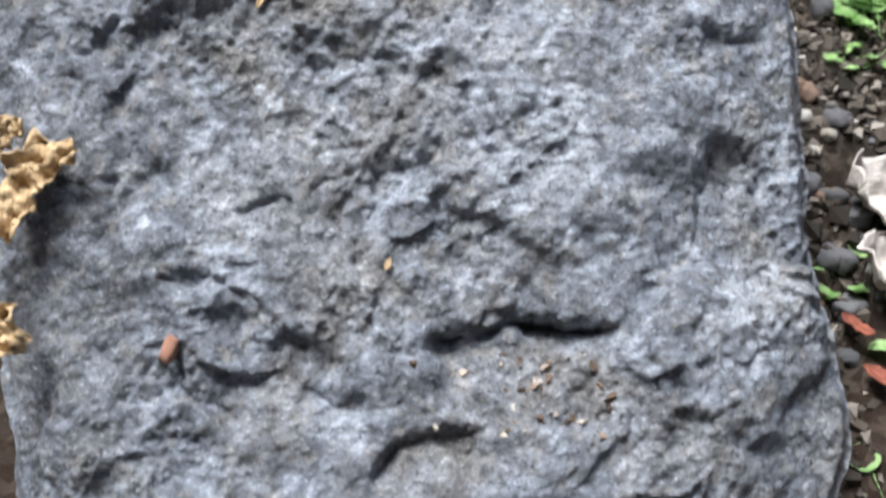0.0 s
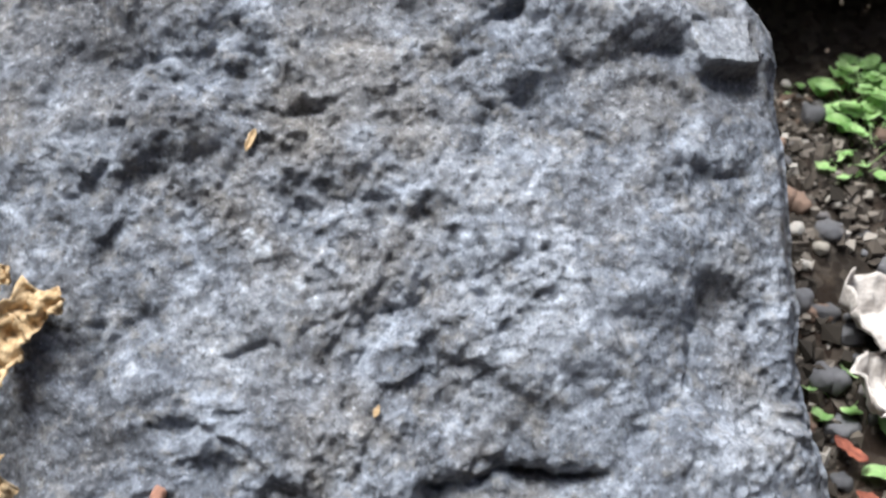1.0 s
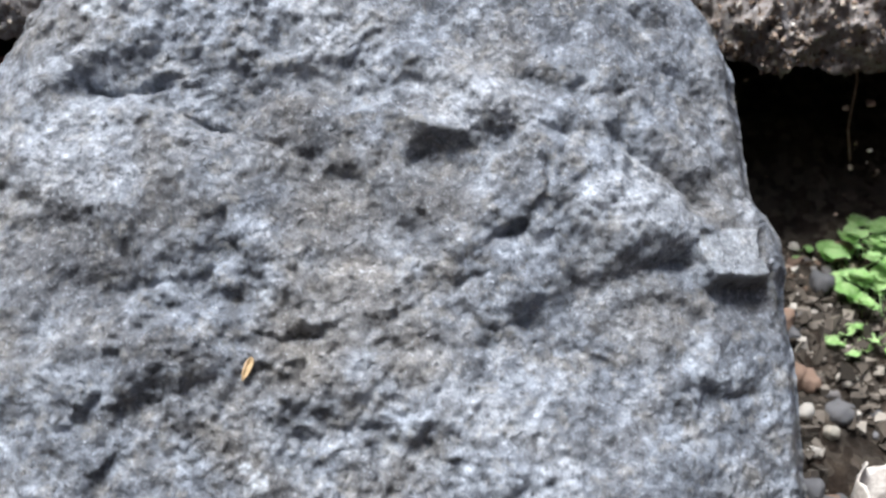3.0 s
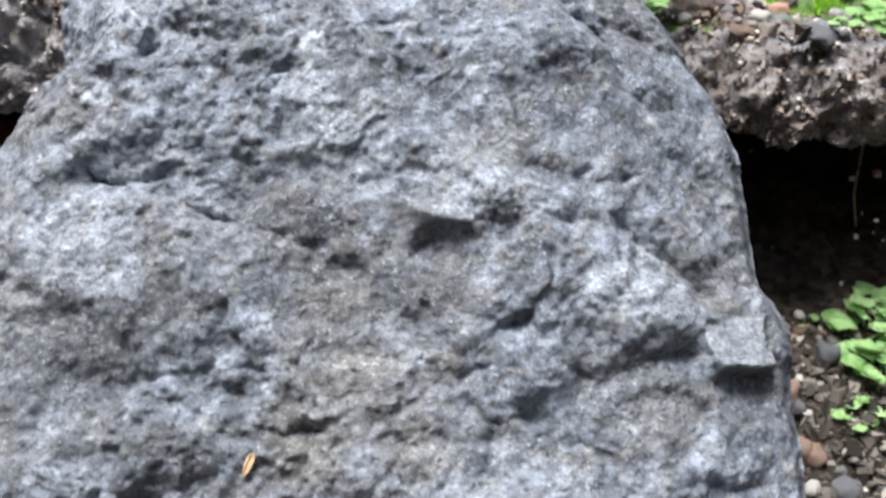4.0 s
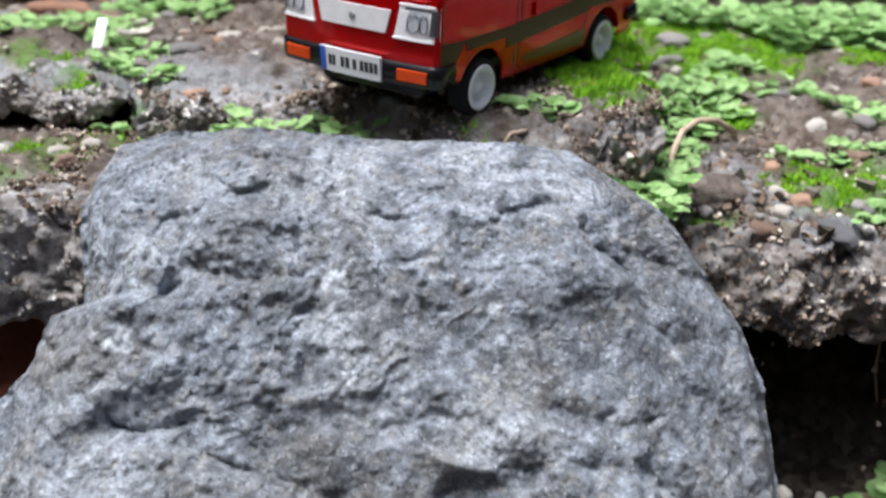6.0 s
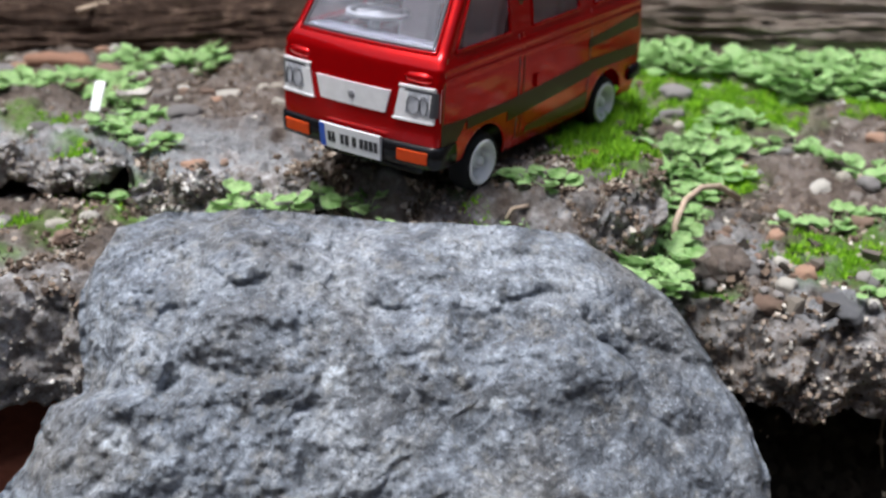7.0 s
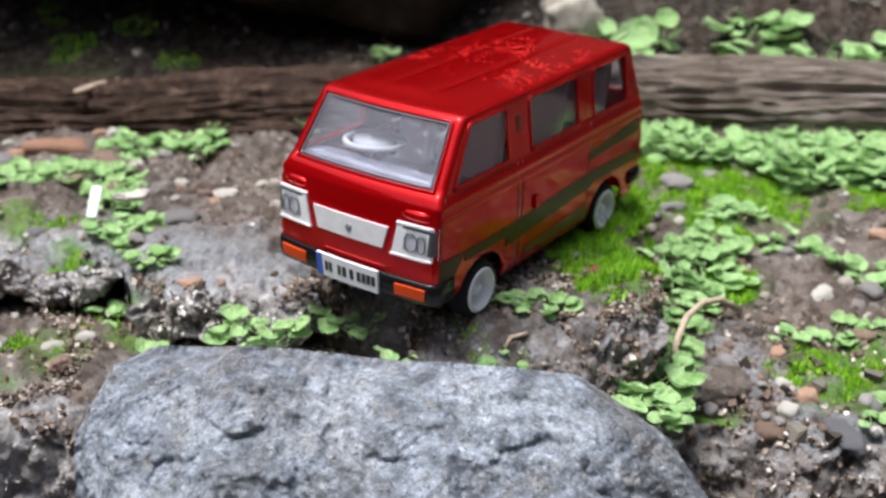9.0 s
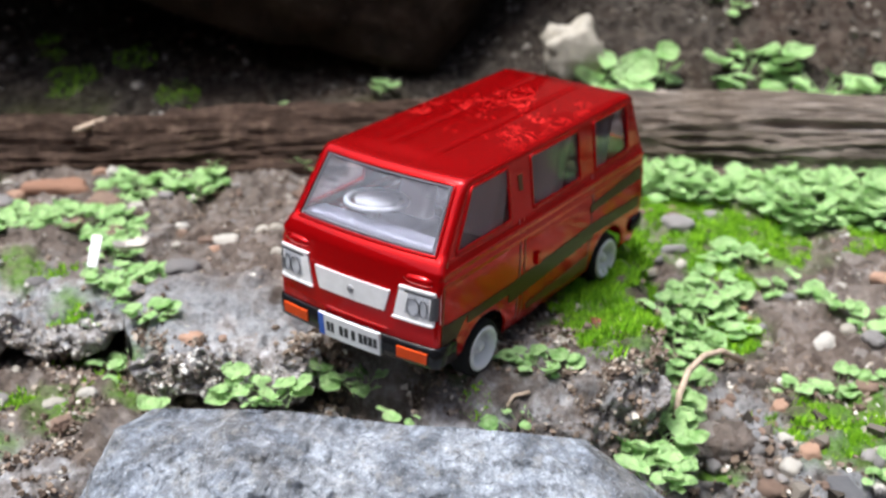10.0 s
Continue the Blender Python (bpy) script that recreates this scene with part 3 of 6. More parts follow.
# cracks and steps, each a line from left to right (across, up) in mm with its depth, and how far it rolls in above and runs out below
CRACKS = [
    ([(1.2, 58.0), (12.0, 60.8), (17.0, 62.3), (27.0, 61.7), (37.5, 61.9)], 9.0, 0.7, 5.0),
    ([(-6.9, 31.2), (-2.8, 39.9), (3.0, 42.0), (14.0, 42.6)], 3.6, 1.0, 7.0),
    ([(-18.9, 77.8), (-13.6, 82.0), (-9.7, 88.2), (-3.7, 90.4), (6.4, 93.8), (14.6, 96.4), (26.9, 99.0)], 3.2, 1.6, 6.0),
    ([(-23.7, 106.7), (-14.6, 109.8), (-0.1, 110.0), (6.2, 105.3)], 2.8, 2.0, 5.0),
    ([(-63.0, 106.8), (-56.0, 113.2), (-45.8, 114.5), (-41.5, 115.3)], 2.6, 1.6, 6.0),
    ([(-29.8, 126.7), (-23.5, 126.1), (-15.0, 127.1)], 2.4, 0.5, 2.0),
    ([(-33.1, 80.0), (-26.7, 83.0), (-21.0, 82.0)], 1.2, 0.8, 4.0),
    ([(-58.1, 72.4), (-53.8, 81.5), (-45.2, 89.4)], 2.2, 2.5, 8.0),
    ([(-42.8, 57.5), (-40.4, 48.7), (-32.4, 46.0), (-28.1, 38.4)], 2.6, 2.0, 6.0),
]
SHELVES = [
    ([(-66.0, 176.0), (-61.3, 172.1), (-54.9, 170.3), (-48.7, 171.7), (-45.3, 167.6), (-38.8, 164.1), (-31.5, 163.3), (-22.0, 160.5)], 3.0, 3.4, 1.2),
    ([(-3.2, 157.8), (2.9, 161.9), (9.1, 164.5), (19.5, 166.5)], 3.6, 1.6, 8.0),
    ([(34.3, 168.6), (44.7, 160.8), (50.8, 155.8), (58.0, 152.4)], 2.4, 3.0, 2.5),
    ([(26.0, 138.2), (33.1, 136.4), (42.5, 140.6), (54.0, 143.0)], 3.4, 2.0, 6.0),
    ([(53.8, 137.9), (60.0, 138.0), (69.0, 138.6)], 1.8, 0.6, 4.0),
    ([(-36.0, 149.3), (-33.0, 142.0), (-26.5, 135.4)], 1.8, 0.8, 3.0),
    ([(-6.7, 200.2), (-3.8, 194.7), (-0.4, 189.9), (5.5, 185.1), (10.9, 181.0), (13.6, 177.3)], 1.8, 4.0, 1.2),
    ([(24.6, 219.4), (27.9, 212.0), (33.4, 208.8), (35.6, 204.3), (39.8, 193.8)], 3.4, 2.0, 2.6),
    ([(-50.0, 205.0), (-46.0, 201.2), (-38.0, 200.0), (-28.0, 200.4), (-24.0, 206.0)], 2.2, 4.5, 2.5),
    ([(-75.0, 194.6), (-66.0, 194.4), (-56.0, 196.5), (-50.0, 201.0)], 1.8, 1.2, 2.2),
    ([(-40.0, 175.5), (-29.1, 174.6), (-14.0, 175.0)], 1.0, 3.0, 2.5),
    ([(-17.6, 216.5), (-11.2, 215.8), (-4.8, 218.2)], 3.0, 1.2, 3.5),
    ([(6.8, 215.2), (10.4, 218.5), (21.2, 222.6)], 3.0, 1.8, 3.5),
]
EDGES = [
    ([(-65.0, 175.6), (-61.3, 172.1), (-54.9, 170.3), (-48.7, 171.7), (-45.3, 167.6), (-38.8, 164.1), (-33.0, 163.4)], 2.2, 0.5, 0.7),
    ([(-29.0, 170.6), (-23.0, 172.0), (-17.0, 170.5)], 1.0, 1.6, 2.0),
    ([(-24.0, 161.0), (-17.0, 157.0), (-9.0, 154.0)], 1.2, 1.2, 3.0),
    ([(28.0, 176.0), (33.0, 174.0), (41.0, 176.5)], 1.0, 0.8, 2.0),
    ([(37.0, 66.0), (46.1, 71.0), (52.4, 83.0), (57.9, 100.0)], 4.4, 3.5, 6.0),
    ([(22.0, 168.4), (28.0, 166.0), (33.5, 167.8)], 1.6, 1.5, 3.0),
    ([(-20.0, 49.0), (-15.0, 46.6), (-8.0, 48.6)], 1.8, 1.0, 4.0),
    ([(-46.0, 68.2), (-42.0, 67.4), (-38.5, 68.4)], 2.4, 0.6, 2.0),
    ([(-66.0, 84.5), (-58.0, 86.5), (-53.0, 84.6)], 2.2, 1.4, 4.0),
    ([(7.0, 149.0), (14.0, 146.5), (22.0, 148.5)], 1.6, 1.5, 3.0),
    ([(-2.0, 139.5), (7.0, 137.0), (15.0, 139.0)], 1.4, 1.2, 3.5),
    ([(52.0, 118.5), (58.0, 117.0), (66.0, 119.0)], 1.8, 1.2, 4.0),
    ([(-66.0, 136.0), (-56.0, 132.5), (-49.0, 134.0)], 1.6, 2.5, 5.0),
    ([(37.0, 196.0), (44.0, 190.5), (52.0, 191.5)], 1.8, 2.2, 3.0),
    ([(17.0, 178.0), (25.0, 175.5), (33.0, 177.0)], 1.5, 1.4, 3.0),
]
# plates that stand proud and hollows: across, up, half sizes, turn in degrees, height, all in mm
PLATES = [(-18, 186, 17, 8, 0, 1.0), (5, 173, 12, 7.5, -15, 1.9), (40, 151, 16, 9, -8, 2.4), (50, 165, 11, 9, -30, 1.6), (-62, 183, 13, 9, 10, 2.0), (-60, 157, 19, 11, -6, 1.8), (21, 90, 15, 17, 20, 2.0), (60, 58, 15, 14, 0, 2.8), (-47, 80, 10, 7, 40, 0.9), (-56, 40, 14, 10, 0, 2.2), (-5, 116, 15, 6, 0, 1.3), (-52, 122, 12, 8, 15, 1.8)]
HOLLOWS = [(-38, 204, 12, 5, 0, -1.4), (-16, 149, 17, 10, -20, -1.5), (60, 84, 9, 11, 0, -1.0), (-30, 221, 3.0, 2.2, 0, -1.4), (9, 211, 7, 5, 0, -1.2), (24, 190, 9, 9, 0, -1.4), (20, 50, 16, 7, 0, -1.8), (-66, 66, 10, 8, 0, -1.0), (10, 122, 14, 6, 10, -1.2), (46, 126, 10, 7, 0, -1.4)]
# stains and weathering, DARK also deepening the shade in hollows and under steps: across, up, size in mm
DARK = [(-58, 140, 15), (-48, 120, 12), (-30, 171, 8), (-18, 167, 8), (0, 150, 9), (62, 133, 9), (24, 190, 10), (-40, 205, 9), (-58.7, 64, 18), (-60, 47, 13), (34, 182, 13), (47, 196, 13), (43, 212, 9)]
PALE = [(24, 90, 16), (39, 151.8, 13), (-62, 163, 14), (-17, 184, 13), (13.7, 112.8, 9), (-32.6, 84.8, 9), (8, 175, 11), (-60, 205, 8), (-24, 226, 12), (4, 229, 11), (22, 226, 9), (-52, 222, 8), (60, 64, 11)]
BROWN = [(-7.5, 96.8, 10), (20.0, 50, 11), (-16, 148, 15), (-10.7, 70.8, 13), (0.3, 121.8, 9), (42.3, 131.8, 9), (8, 38, 9), (32, 52, 8), (-22, 120, 9), (0, 152, 8)]
CHIPS = [(-60.2, 186.0, 2.4), (-22.1, 199.8, 2.2), (8.3, 195.8, 1.2), (-26.2, 133.8, 1.6), (-48.7, 77.8, 1.5), (-26.4, 99.8, 1.8), (-19.5, 93.8, 1.2), (-16.5, 90.8, 1.4), (-29.4, 102.8, 1.2), (27.3, 137.8, 0.9)]


def to_line(u, v, pts):
    """Signed distance to a broken line, positive above it, and how far along it, 0 to 1."""
    best, signed, along = np.full(u.shape, 1e9), np.zeros(u.shape), np.zeros(u.shape)
    lengths = [math.dist(a, b) for a, b in zip(pts, pts[1:])]
    run = 0.0
    for (ax, ay), (bx, by), l in zip(pts, pts[1:], lengths):
        dx, dy = (bx - ax) / l, (by - ay) / l
        t = np.clip((u - ax) * dx + (v - ay) * dy, 0, l)
        ex, ey = u - ax - t * dx, v - ay - t * dy
        d = np.hypot(ex, ey)
        nearer = d < best
        best = np.where(nearer, d, best)
        signed = np.where(nearer, np.where(dx * ey - dy * ex >= 0, d, -d), signed)
        along = np.where(nearer, (run + t) / sum(lengths), along)
        run += l
    return signed, along


def make_rock():
    rows, cols = 700, 480
    v = np.linspace(-0.03, 0.238, rows)[:, None] + np.zeros((1, cols))
    a = np.linspace(-1, 1, cols)
    a = (np.sign(a) * (1 - (1 - np.abs(a)) ** 1.15))[None, :] + np.zeros((rows, 1))
    left, right = ROCK_LEFT(v[:, 0])[:, None], ROCK_RIGHT(v[:, 0])[:, None]
    jag = 0.0012 * fractal(np.stack([v[:, 0], v[:, 0] * 0, v[:, 0] * 0], -1), 0.012, 4, 0.6, 5)[:, None]
    u = left + jag + (right - left - 0.7 * jag) * (a + 1) / 2
    p = np.stack([u, v, u * 0], -1).reshape(-1, 3)
    shape = u.shape
    f = lambda *k, **w: fractal(p, *k, **w).reshape(shape)
    # large form: right flank and top fall back, left edge rounds off
    toR, toL, toT = right - u, u - left, 0.238 - v
    # the crest runs lower and nearer towards the right
    drop = np.interp(u, [-0.060, -0.035, -0.010, 0.0, 0.03], [0.0, 0.0005, 0.0032, 0.0036, 0.0060])
    nearer = np.interp(u, [-0.060, -0.03, 0.0, 0.03], [1.0, 0.9, 0.66, 0.55])
    flank = 0.012 * smooth(0.034, 0.0, toR) + 0.005 * smooth(0.004, 0, toR) + 0.003 * smooth(0.15, 0.2, v) * smooth(0.05, 0.0, toR)
    shoulder = (0.009 + 0.006 * smooth(0.17, 0.2, v)) * smooth(0.018, 0.0, toL) + 0.005 * smooth(0.004, 0, toL)
    crest = 0.017 * smooth(0.040, 0.0, toT) + 0.007 * smooth(0.006, 0, toT) + 0.006 * smooth(0.016, 0, toT)
    crest = crest * nearer
    h = -(flank ** 3 + shoulder ** 3 + crest ** 3) ** (1 / 3)
    # the block left of the notch stands back a little
    h = h - 0.004 * smooth(0.194, 0.198, v) * smooth(-0.046, -0.056, u)
    # fractured relief
    warp = np.stack([f(0.02, 3, seed=61), f(0.02, 3, seed=67), u * 0], -1).reshape(-1, 3) * 0.006
    q = p + warp
    plates = facets(q @ np.array([[0.9, 0.5, 0], [-0.4, 0.92, 0], [0, 0, 1]]) * np.array([1, 1.4, 1]), 0.030, 173, 5.0).reshape(shape)
    shards = facets(q @ np.array([[0.8, -0.6, 0], [0.6, 0.8, 0], [0, 0, 1]]) * np.array([1, 1.3, 1]), 0.011, 75, 8.0).reshape(shape)
    chips = facets(q, 0.0042, 79, 7.0).reshape(shape)
    coarse = smooth(-0.5, 0.6, f(0.04, 3, seed=77))
    h = h + 0.0027 * plates + (0.0004 + 0.0013 * coarse) * shards + (0.0002 + 0.0005 * coarse) * chips
    h = h + 0.0003 * fractal(q, 0.011, 4, 0.55, 81, True).reshape(shape) * smooth(-0.6, 0.6, f(0.05, 2, seed=88))
    h = h + 0.0004 * f(0.0045, 4, 0.62, seed=95) + (0.0002 + 0.0003 * coarse) * f(0.0016, 2, 0.7, seed=99)
    h = h + smooth(0.195, 0.225, v) * (0.0005 * f(0.006, 4, 0.65, seed=97) + 0.0002 * fractal(q, 0.0028, 3, 0.6, 98, True).reshape(shape))
    um, vm = u * 1000, v * 1000
    ragged, uneven = 0.9 * f(0.006, 4, 0.6, seed=103), f(0.012, 3, 0.5, seed=107)
    # the lower left half leans in under the upper one
    h = h + 0.0035 * smooth(0.085, 0.150, v) * smooth(-0.010, -0.045, u)
    for x, y, rx, ry, turn, high in PLATES + HOLLOWS:
        c, d = math.cos(radians(turn)), math.sin(radians(turn))
        du, dv = um - x, vm - y
        r = np.hypot((du * c + dv * d) / rx, (dv * c - du * d) / ry) + 0.42 * uneven + 0.10 * ragged
        h = h + 1.1 * high / 1000 * smooth(1.3, 0.65, r)
    for pts, depth, roll, fade in CRACKS + SHELVES + EDGES:
        signed, along = to_line(um, vm, pts)
        signed = signed + ragged
        ends = smooth(-0.02, 0.16, along) * smooth(1.02, 0.84, along) * np.clip(0.85 + 0.5 * uneven, 0.3, 1.25)
        h = h - 1.05 * depth / 1000 * ends * np.where(signed > 0, np.exp(-signed / roll), np.exp(signed / fade))
    pits = smooth(0.3, 0.9, f(0.006, 3, 0.6, seed=111)) * smooth(0.022, 0.008, np.hypot(u - 0.064, (v - 0.088) * 0.8))
    h = h - 0.0010 * pits

    def spot(items, soft, seed):
        blur = 0.45 * f(0.008, 4, 0.6, seed=seed)
        return np.max([smooth(1.25, soft, np.hypot(um - x, vm - y) / r + blur) for x, y, r in items], axis=0)

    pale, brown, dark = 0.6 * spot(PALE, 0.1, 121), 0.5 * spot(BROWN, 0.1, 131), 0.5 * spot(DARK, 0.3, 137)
    blot = 0.6 * f(0.003, 3, 0.6, seed=141)
    chip = np.max([smooth(1.2, 0.8, np.hypot(um - x, (vm - y) * 1.15) / r + blot) for x, y, r in CHIPS], axis=0)
    lean = (u - 0.0605) + 0.25 * (v - 0.1445)
    flat = smooth(1.12, 0.92, np.maximum(np.abs(lean) / 0.0062, np.abs((v - 0.1445) - 0.12 * (u - 0.06)) / 0.0046) + 0.14 * f(0.005, 3, 0.6, seed=145))
    h = h * (1 - flat) + flat * (-0.0055 - 0.30 * (u - 0.058) - 0.15 * (v - 0.1445))
    chip = np.maximum(chip, 0.55 * flat)
    place = lambda uu, vv, hh: ROCK_ORIGIN + uu[..., None] * np.array([1, 0, 0]) + vv[..., None] * ROCK_UP + hh[..., None] * ROCK_OUT
    v = v - drop * smooth(0.19, 0.238, v)
    front = place(u, v, h).reshape(-1, 3)
    # back of the block, kept lower so that it leans against the ledge
    edge_h = np.full((rows, cols), -0.034) + 0.004 * f(0.03, 3, seed=151)
    mid = (left + right) / 2
    back_pts = place(mid + (u - mid) * 0.92, v - 0.004 * (v > 0.2), edge_h).reshape(-1, 3)
    # stitch: front grid, a ring of sides, and a coarse back reached through the same border
    ring = np.concatenate([np.arange(cols), np.arange(1, rows) * cols + cols - 1, (rows - 1) * cols + np.arange(cols - 2, -1, -1), np.arange(rows - 2, 0, -1) * cols])
    n0 = rows * cols
    verts = np.concatenate([front, back_pts[ring]])
    ids = np.arange(len(ring))
    nxt = np.roll(ids, -1)
    sides = np.stack([ring[ids], n0 + ids, n0 + nxt, ring[nxt]], -1)
    faces = [tuple(q) for q in grid_faces(rows, cols)] + [tuple(q) for q in sides] + [tuple(n0 + ids)]
    pad = np.zeros(len(ring))
    make_rock.skin = front[((np.abs(u - 0.018) < 0.018) & (np.abs(v - 0.049) < 0.008)).ravel()]
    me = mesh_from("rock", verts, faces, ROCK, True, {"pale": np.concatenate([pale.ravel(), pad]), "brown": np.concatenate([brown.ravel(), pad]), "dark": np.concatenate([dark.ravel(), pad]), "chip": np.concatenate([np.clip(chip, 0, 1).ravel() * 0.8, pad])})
    return tagged(new("rock", me), "rough blue-grey rock slab leaning against the ledge", "rock")


make_rock()


# ---- the log, the boulders behind ----
def make_log():
    rows, cols = 420, 200
    s = np.linspace(0, 1, rows)[:, None]
    a = np.linspace(0, 2 * math.pi, cols, endpoint=False)[None, :]
    x = -0.34 + 0.80 * s + 0 * a
    cy = 0.470 - 0.006 * s + 0.02 * (s - 0.5) ** 2
    cz = np.interp(x, [-0.34, -0.12, 0.05, 0.2, 0.46], [0.157, 0.160, 0.172, 0.172, 0.160])
    r = np.interp(x, [-0.34, 0.0, 0.1, 0.46], [0.016, 0.017, 0.0185, 0.019])
    p = np.stack([x * 0.09, r * np.cos(a), r * np.sin(a)], -1).reshape(-1, 3)
    r = r * (1 + 0.10 * fractal(p, 0.012, 4, 0.58, 201).reshape(x.shape)) + 0.0018 * fractal(p, 0.0026, 3, 0.6, 207, True).reshape(x.shape)
    v = np.stack([x, cy + r * np.cos(a), cz + r * np.sin(a) * 1.05], -1).reshape(-1, 3)
    faces = [tuple(f) for f in grid_faces(rows, cols, True)] + [tuple(range(cols))[::-1], tuple(range((rows - 1) * cols, rows * cols))]
    dirt = np.clip(smooth(0.06, -0.02, x + 0.03 * fractal(p, 0.004, 3, 0.6, 211).reshape(x.shape)), 0, 1)
    me = mesh_from("log", v, faces, LOG, True, {"dirt": dirt.ravel()})
    return tagged(new("log", me), "weathered grey rotten log lying on soil", "log")


make_log()


def boulder_mesh(name, size, seed, material, rough=0.18, detail=6, boxy=0.45):
    bm = bmesh.new()
    bmesh.ops.create_icosphere(bm, subdivisions=detail, radius=1)
    p = np.array([v.co[:] for v in bm.verts])
    box = p / np.abs(p).max(axis=1, keepdims=True)
    q = p * (1 - boxy) + box * boxy
    q = q * (1 + rough * fractal(p + seed * 3.1, 0.9, 5, 0.55, seed)[:, None])
    q = q * np.array(size)
    for v, c in zip(bm.verts, q):
        v.co = c
    return from_bm(name, bm, material, True)


def boulder(label, size, place, seed, rough=0.16):
    ob = new("boulder", boulder_mesh("boulder", size, seed, BOULDER, rough))
    ob.matrix_world = place
    return tagged(ob, label, "boulder", "boulders behind the ledge")


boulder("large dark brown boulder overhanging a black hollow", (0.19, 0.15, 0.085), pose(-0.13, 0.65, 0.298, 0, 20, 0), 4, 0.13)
# added to darken the hollow: a boulder closing its back, an unseen one shading it
boulder("dark boulder added to close the hollow's back", (0.30, 0.08, 0.14), pose(-0.25, 0.92, 0.24, 0, -6, 6), 6)
boulder("unseen boulder added above the hollow to shade it", (0.30, 0.20, 0.06), pose(-0.39, 0.66, 0.330, 0, 4, 0), 8)


# ---- the toy van: x ahead, y to its left, z up from the ground ----
VAN_TURN = -125.03
VAN_POSE = pose(0.00643, 0.34711, 0.17172, -0.2, -0.1, VAN_TURN)
HUB_Y, HUB_Z, TYRE_R = 0.0189, 0.0094, 0.0070
HUBS = (0.0309, -0.0281)
van = new("toy_van")
tagged(van, "shiny metallic red toy minivan parked on the ledge", "toy van")
van.matrix_world = VAN_POSE

nose = lerp([(0.009, 0.0478), (0.012, 0.0492), (0.020, 0.0499), (0.029, 0.0497), (0.0345, 0.0487), (0.0366, 0.0474), (0.0374, 0.0463), (0.0500, 0.0376), (0.0508, 0.0369), (0.0513, 0.0362), (0.0516, 0.0350)])
tail = lerp([(0.009, -0.0455), (0.015, -0.0470), (0.025, -0.0470), (0.037, -0.0452), (0.0500, -0.0410), (0.0508, -0.0405), (0.0513, -0.0398), (0.0516, -0.0386)])
half = lerp([(0.009, 0.0210), (0.012, 0.0217), (0.020, 0.0222), (0.030, 0.0222), (0.0345, 0.0218), (0.0366, 0.0214), (0.0374, 0.0212), (0.0500, 0.0196), (0.0508, 0.0194), (0.0513, 0.0189), (0.0516, 0.0178)])
CORNER = 0.0015
LEVELS = np.unique(np.round(np.concatenate([np.linspace(0.009, 0.0362, 46), np.linspace(0.0362, 0.0374, 3), np.linspace(0.0374, 0.0495, 15), np.linspace(0.0495, 0.0503, 2), np.linspace(0.0503, 0.0516, 8)]), 5))
# side openings, metres along the waist line
WINDOWS = [(-0.0367, -0.0189), (-0.0111, 0.0110), (0.0207, 0.0425)]
SCREEN, REAR_SCREEN = 0.96, 0.8
WINDOW_LOW, WINDOW_HIGH, SCREEN_HIGH = 0.0374, 0.0495, 0.0503
SIDE_REAR, SIDE_NOSE = -0.0452 + CORNER, 0.0466 - CORNER


def side_x(m, z):
    """Upright lines amidships, leaning with the tail and with the windscreen at the ends."""
    return float(np.interp(m, [SIDE_REAR, -0.036, 0.0205, SIDE_NOSE], [float(tail(z)) + CORNER, -0.036, 0.0205, float(nose(z)) - CORNER]))


def van_ring(z):
    """One level of the body: the left side from tail to nose, the front, the right side, the back."""
    n, t, w = float(nose(z)), float(tail(z)), float(half(z))
    c = CORNER
    marks = sorted({*[e for pair in WINDOWS for e in pair], *np.round(np.linspace(SIDE_REAR, SIDE_NOSE, 121), 6)})
    side = [(side_x(m, z), w) for m in marks]
    arc = [math.pi / 2 * k / 7 for k in range(1, 7)]
    fronts = sorted({*np.round(np.linspace(-1, 1, 41), 4), SCREEN, -SCREEN, REAR_SCREEN, -REAR_SCREEN})
    crown = lambda s: 0.0012 * (1 - s * s)
    pts = list(side)
    pts += [(n - c + c * math.sin(k), w - c + c * math.cos(k)) for k in arc]
    pts += [(n + crown(s), s * (w - c)) for s in reversed(fronts)]
    pts += [(n - c + c * math.cos(k), -(w - c) - c * math.sin(k)) for k in arc]
    pts += [(x, -y) for x, y in reversed(side)]
    pts += [(t + c - c * math.sin(k), -(w - c) - c * math.cos(k)) for k in arc]
    pts += [(t - crown(s) * 0.5, s * (w - c)) for s in fronts]
    pts += [(t + c - c * math.cos(k), (w - c) + c * math.sin(k)) for k in arc]
    kinds = [("side", m) for m in marks] + [("arc", 0)] * 6 + [("front", s) for s in reversed(fronts)] + [("arc", 0)] * 6
    kinds += [("side", m) for m in reversed(marks)] + [("arc", 0)] * 6 + [("back", s) for s in fronts] + [("arc", 0)] * 6
    return pts, kinds


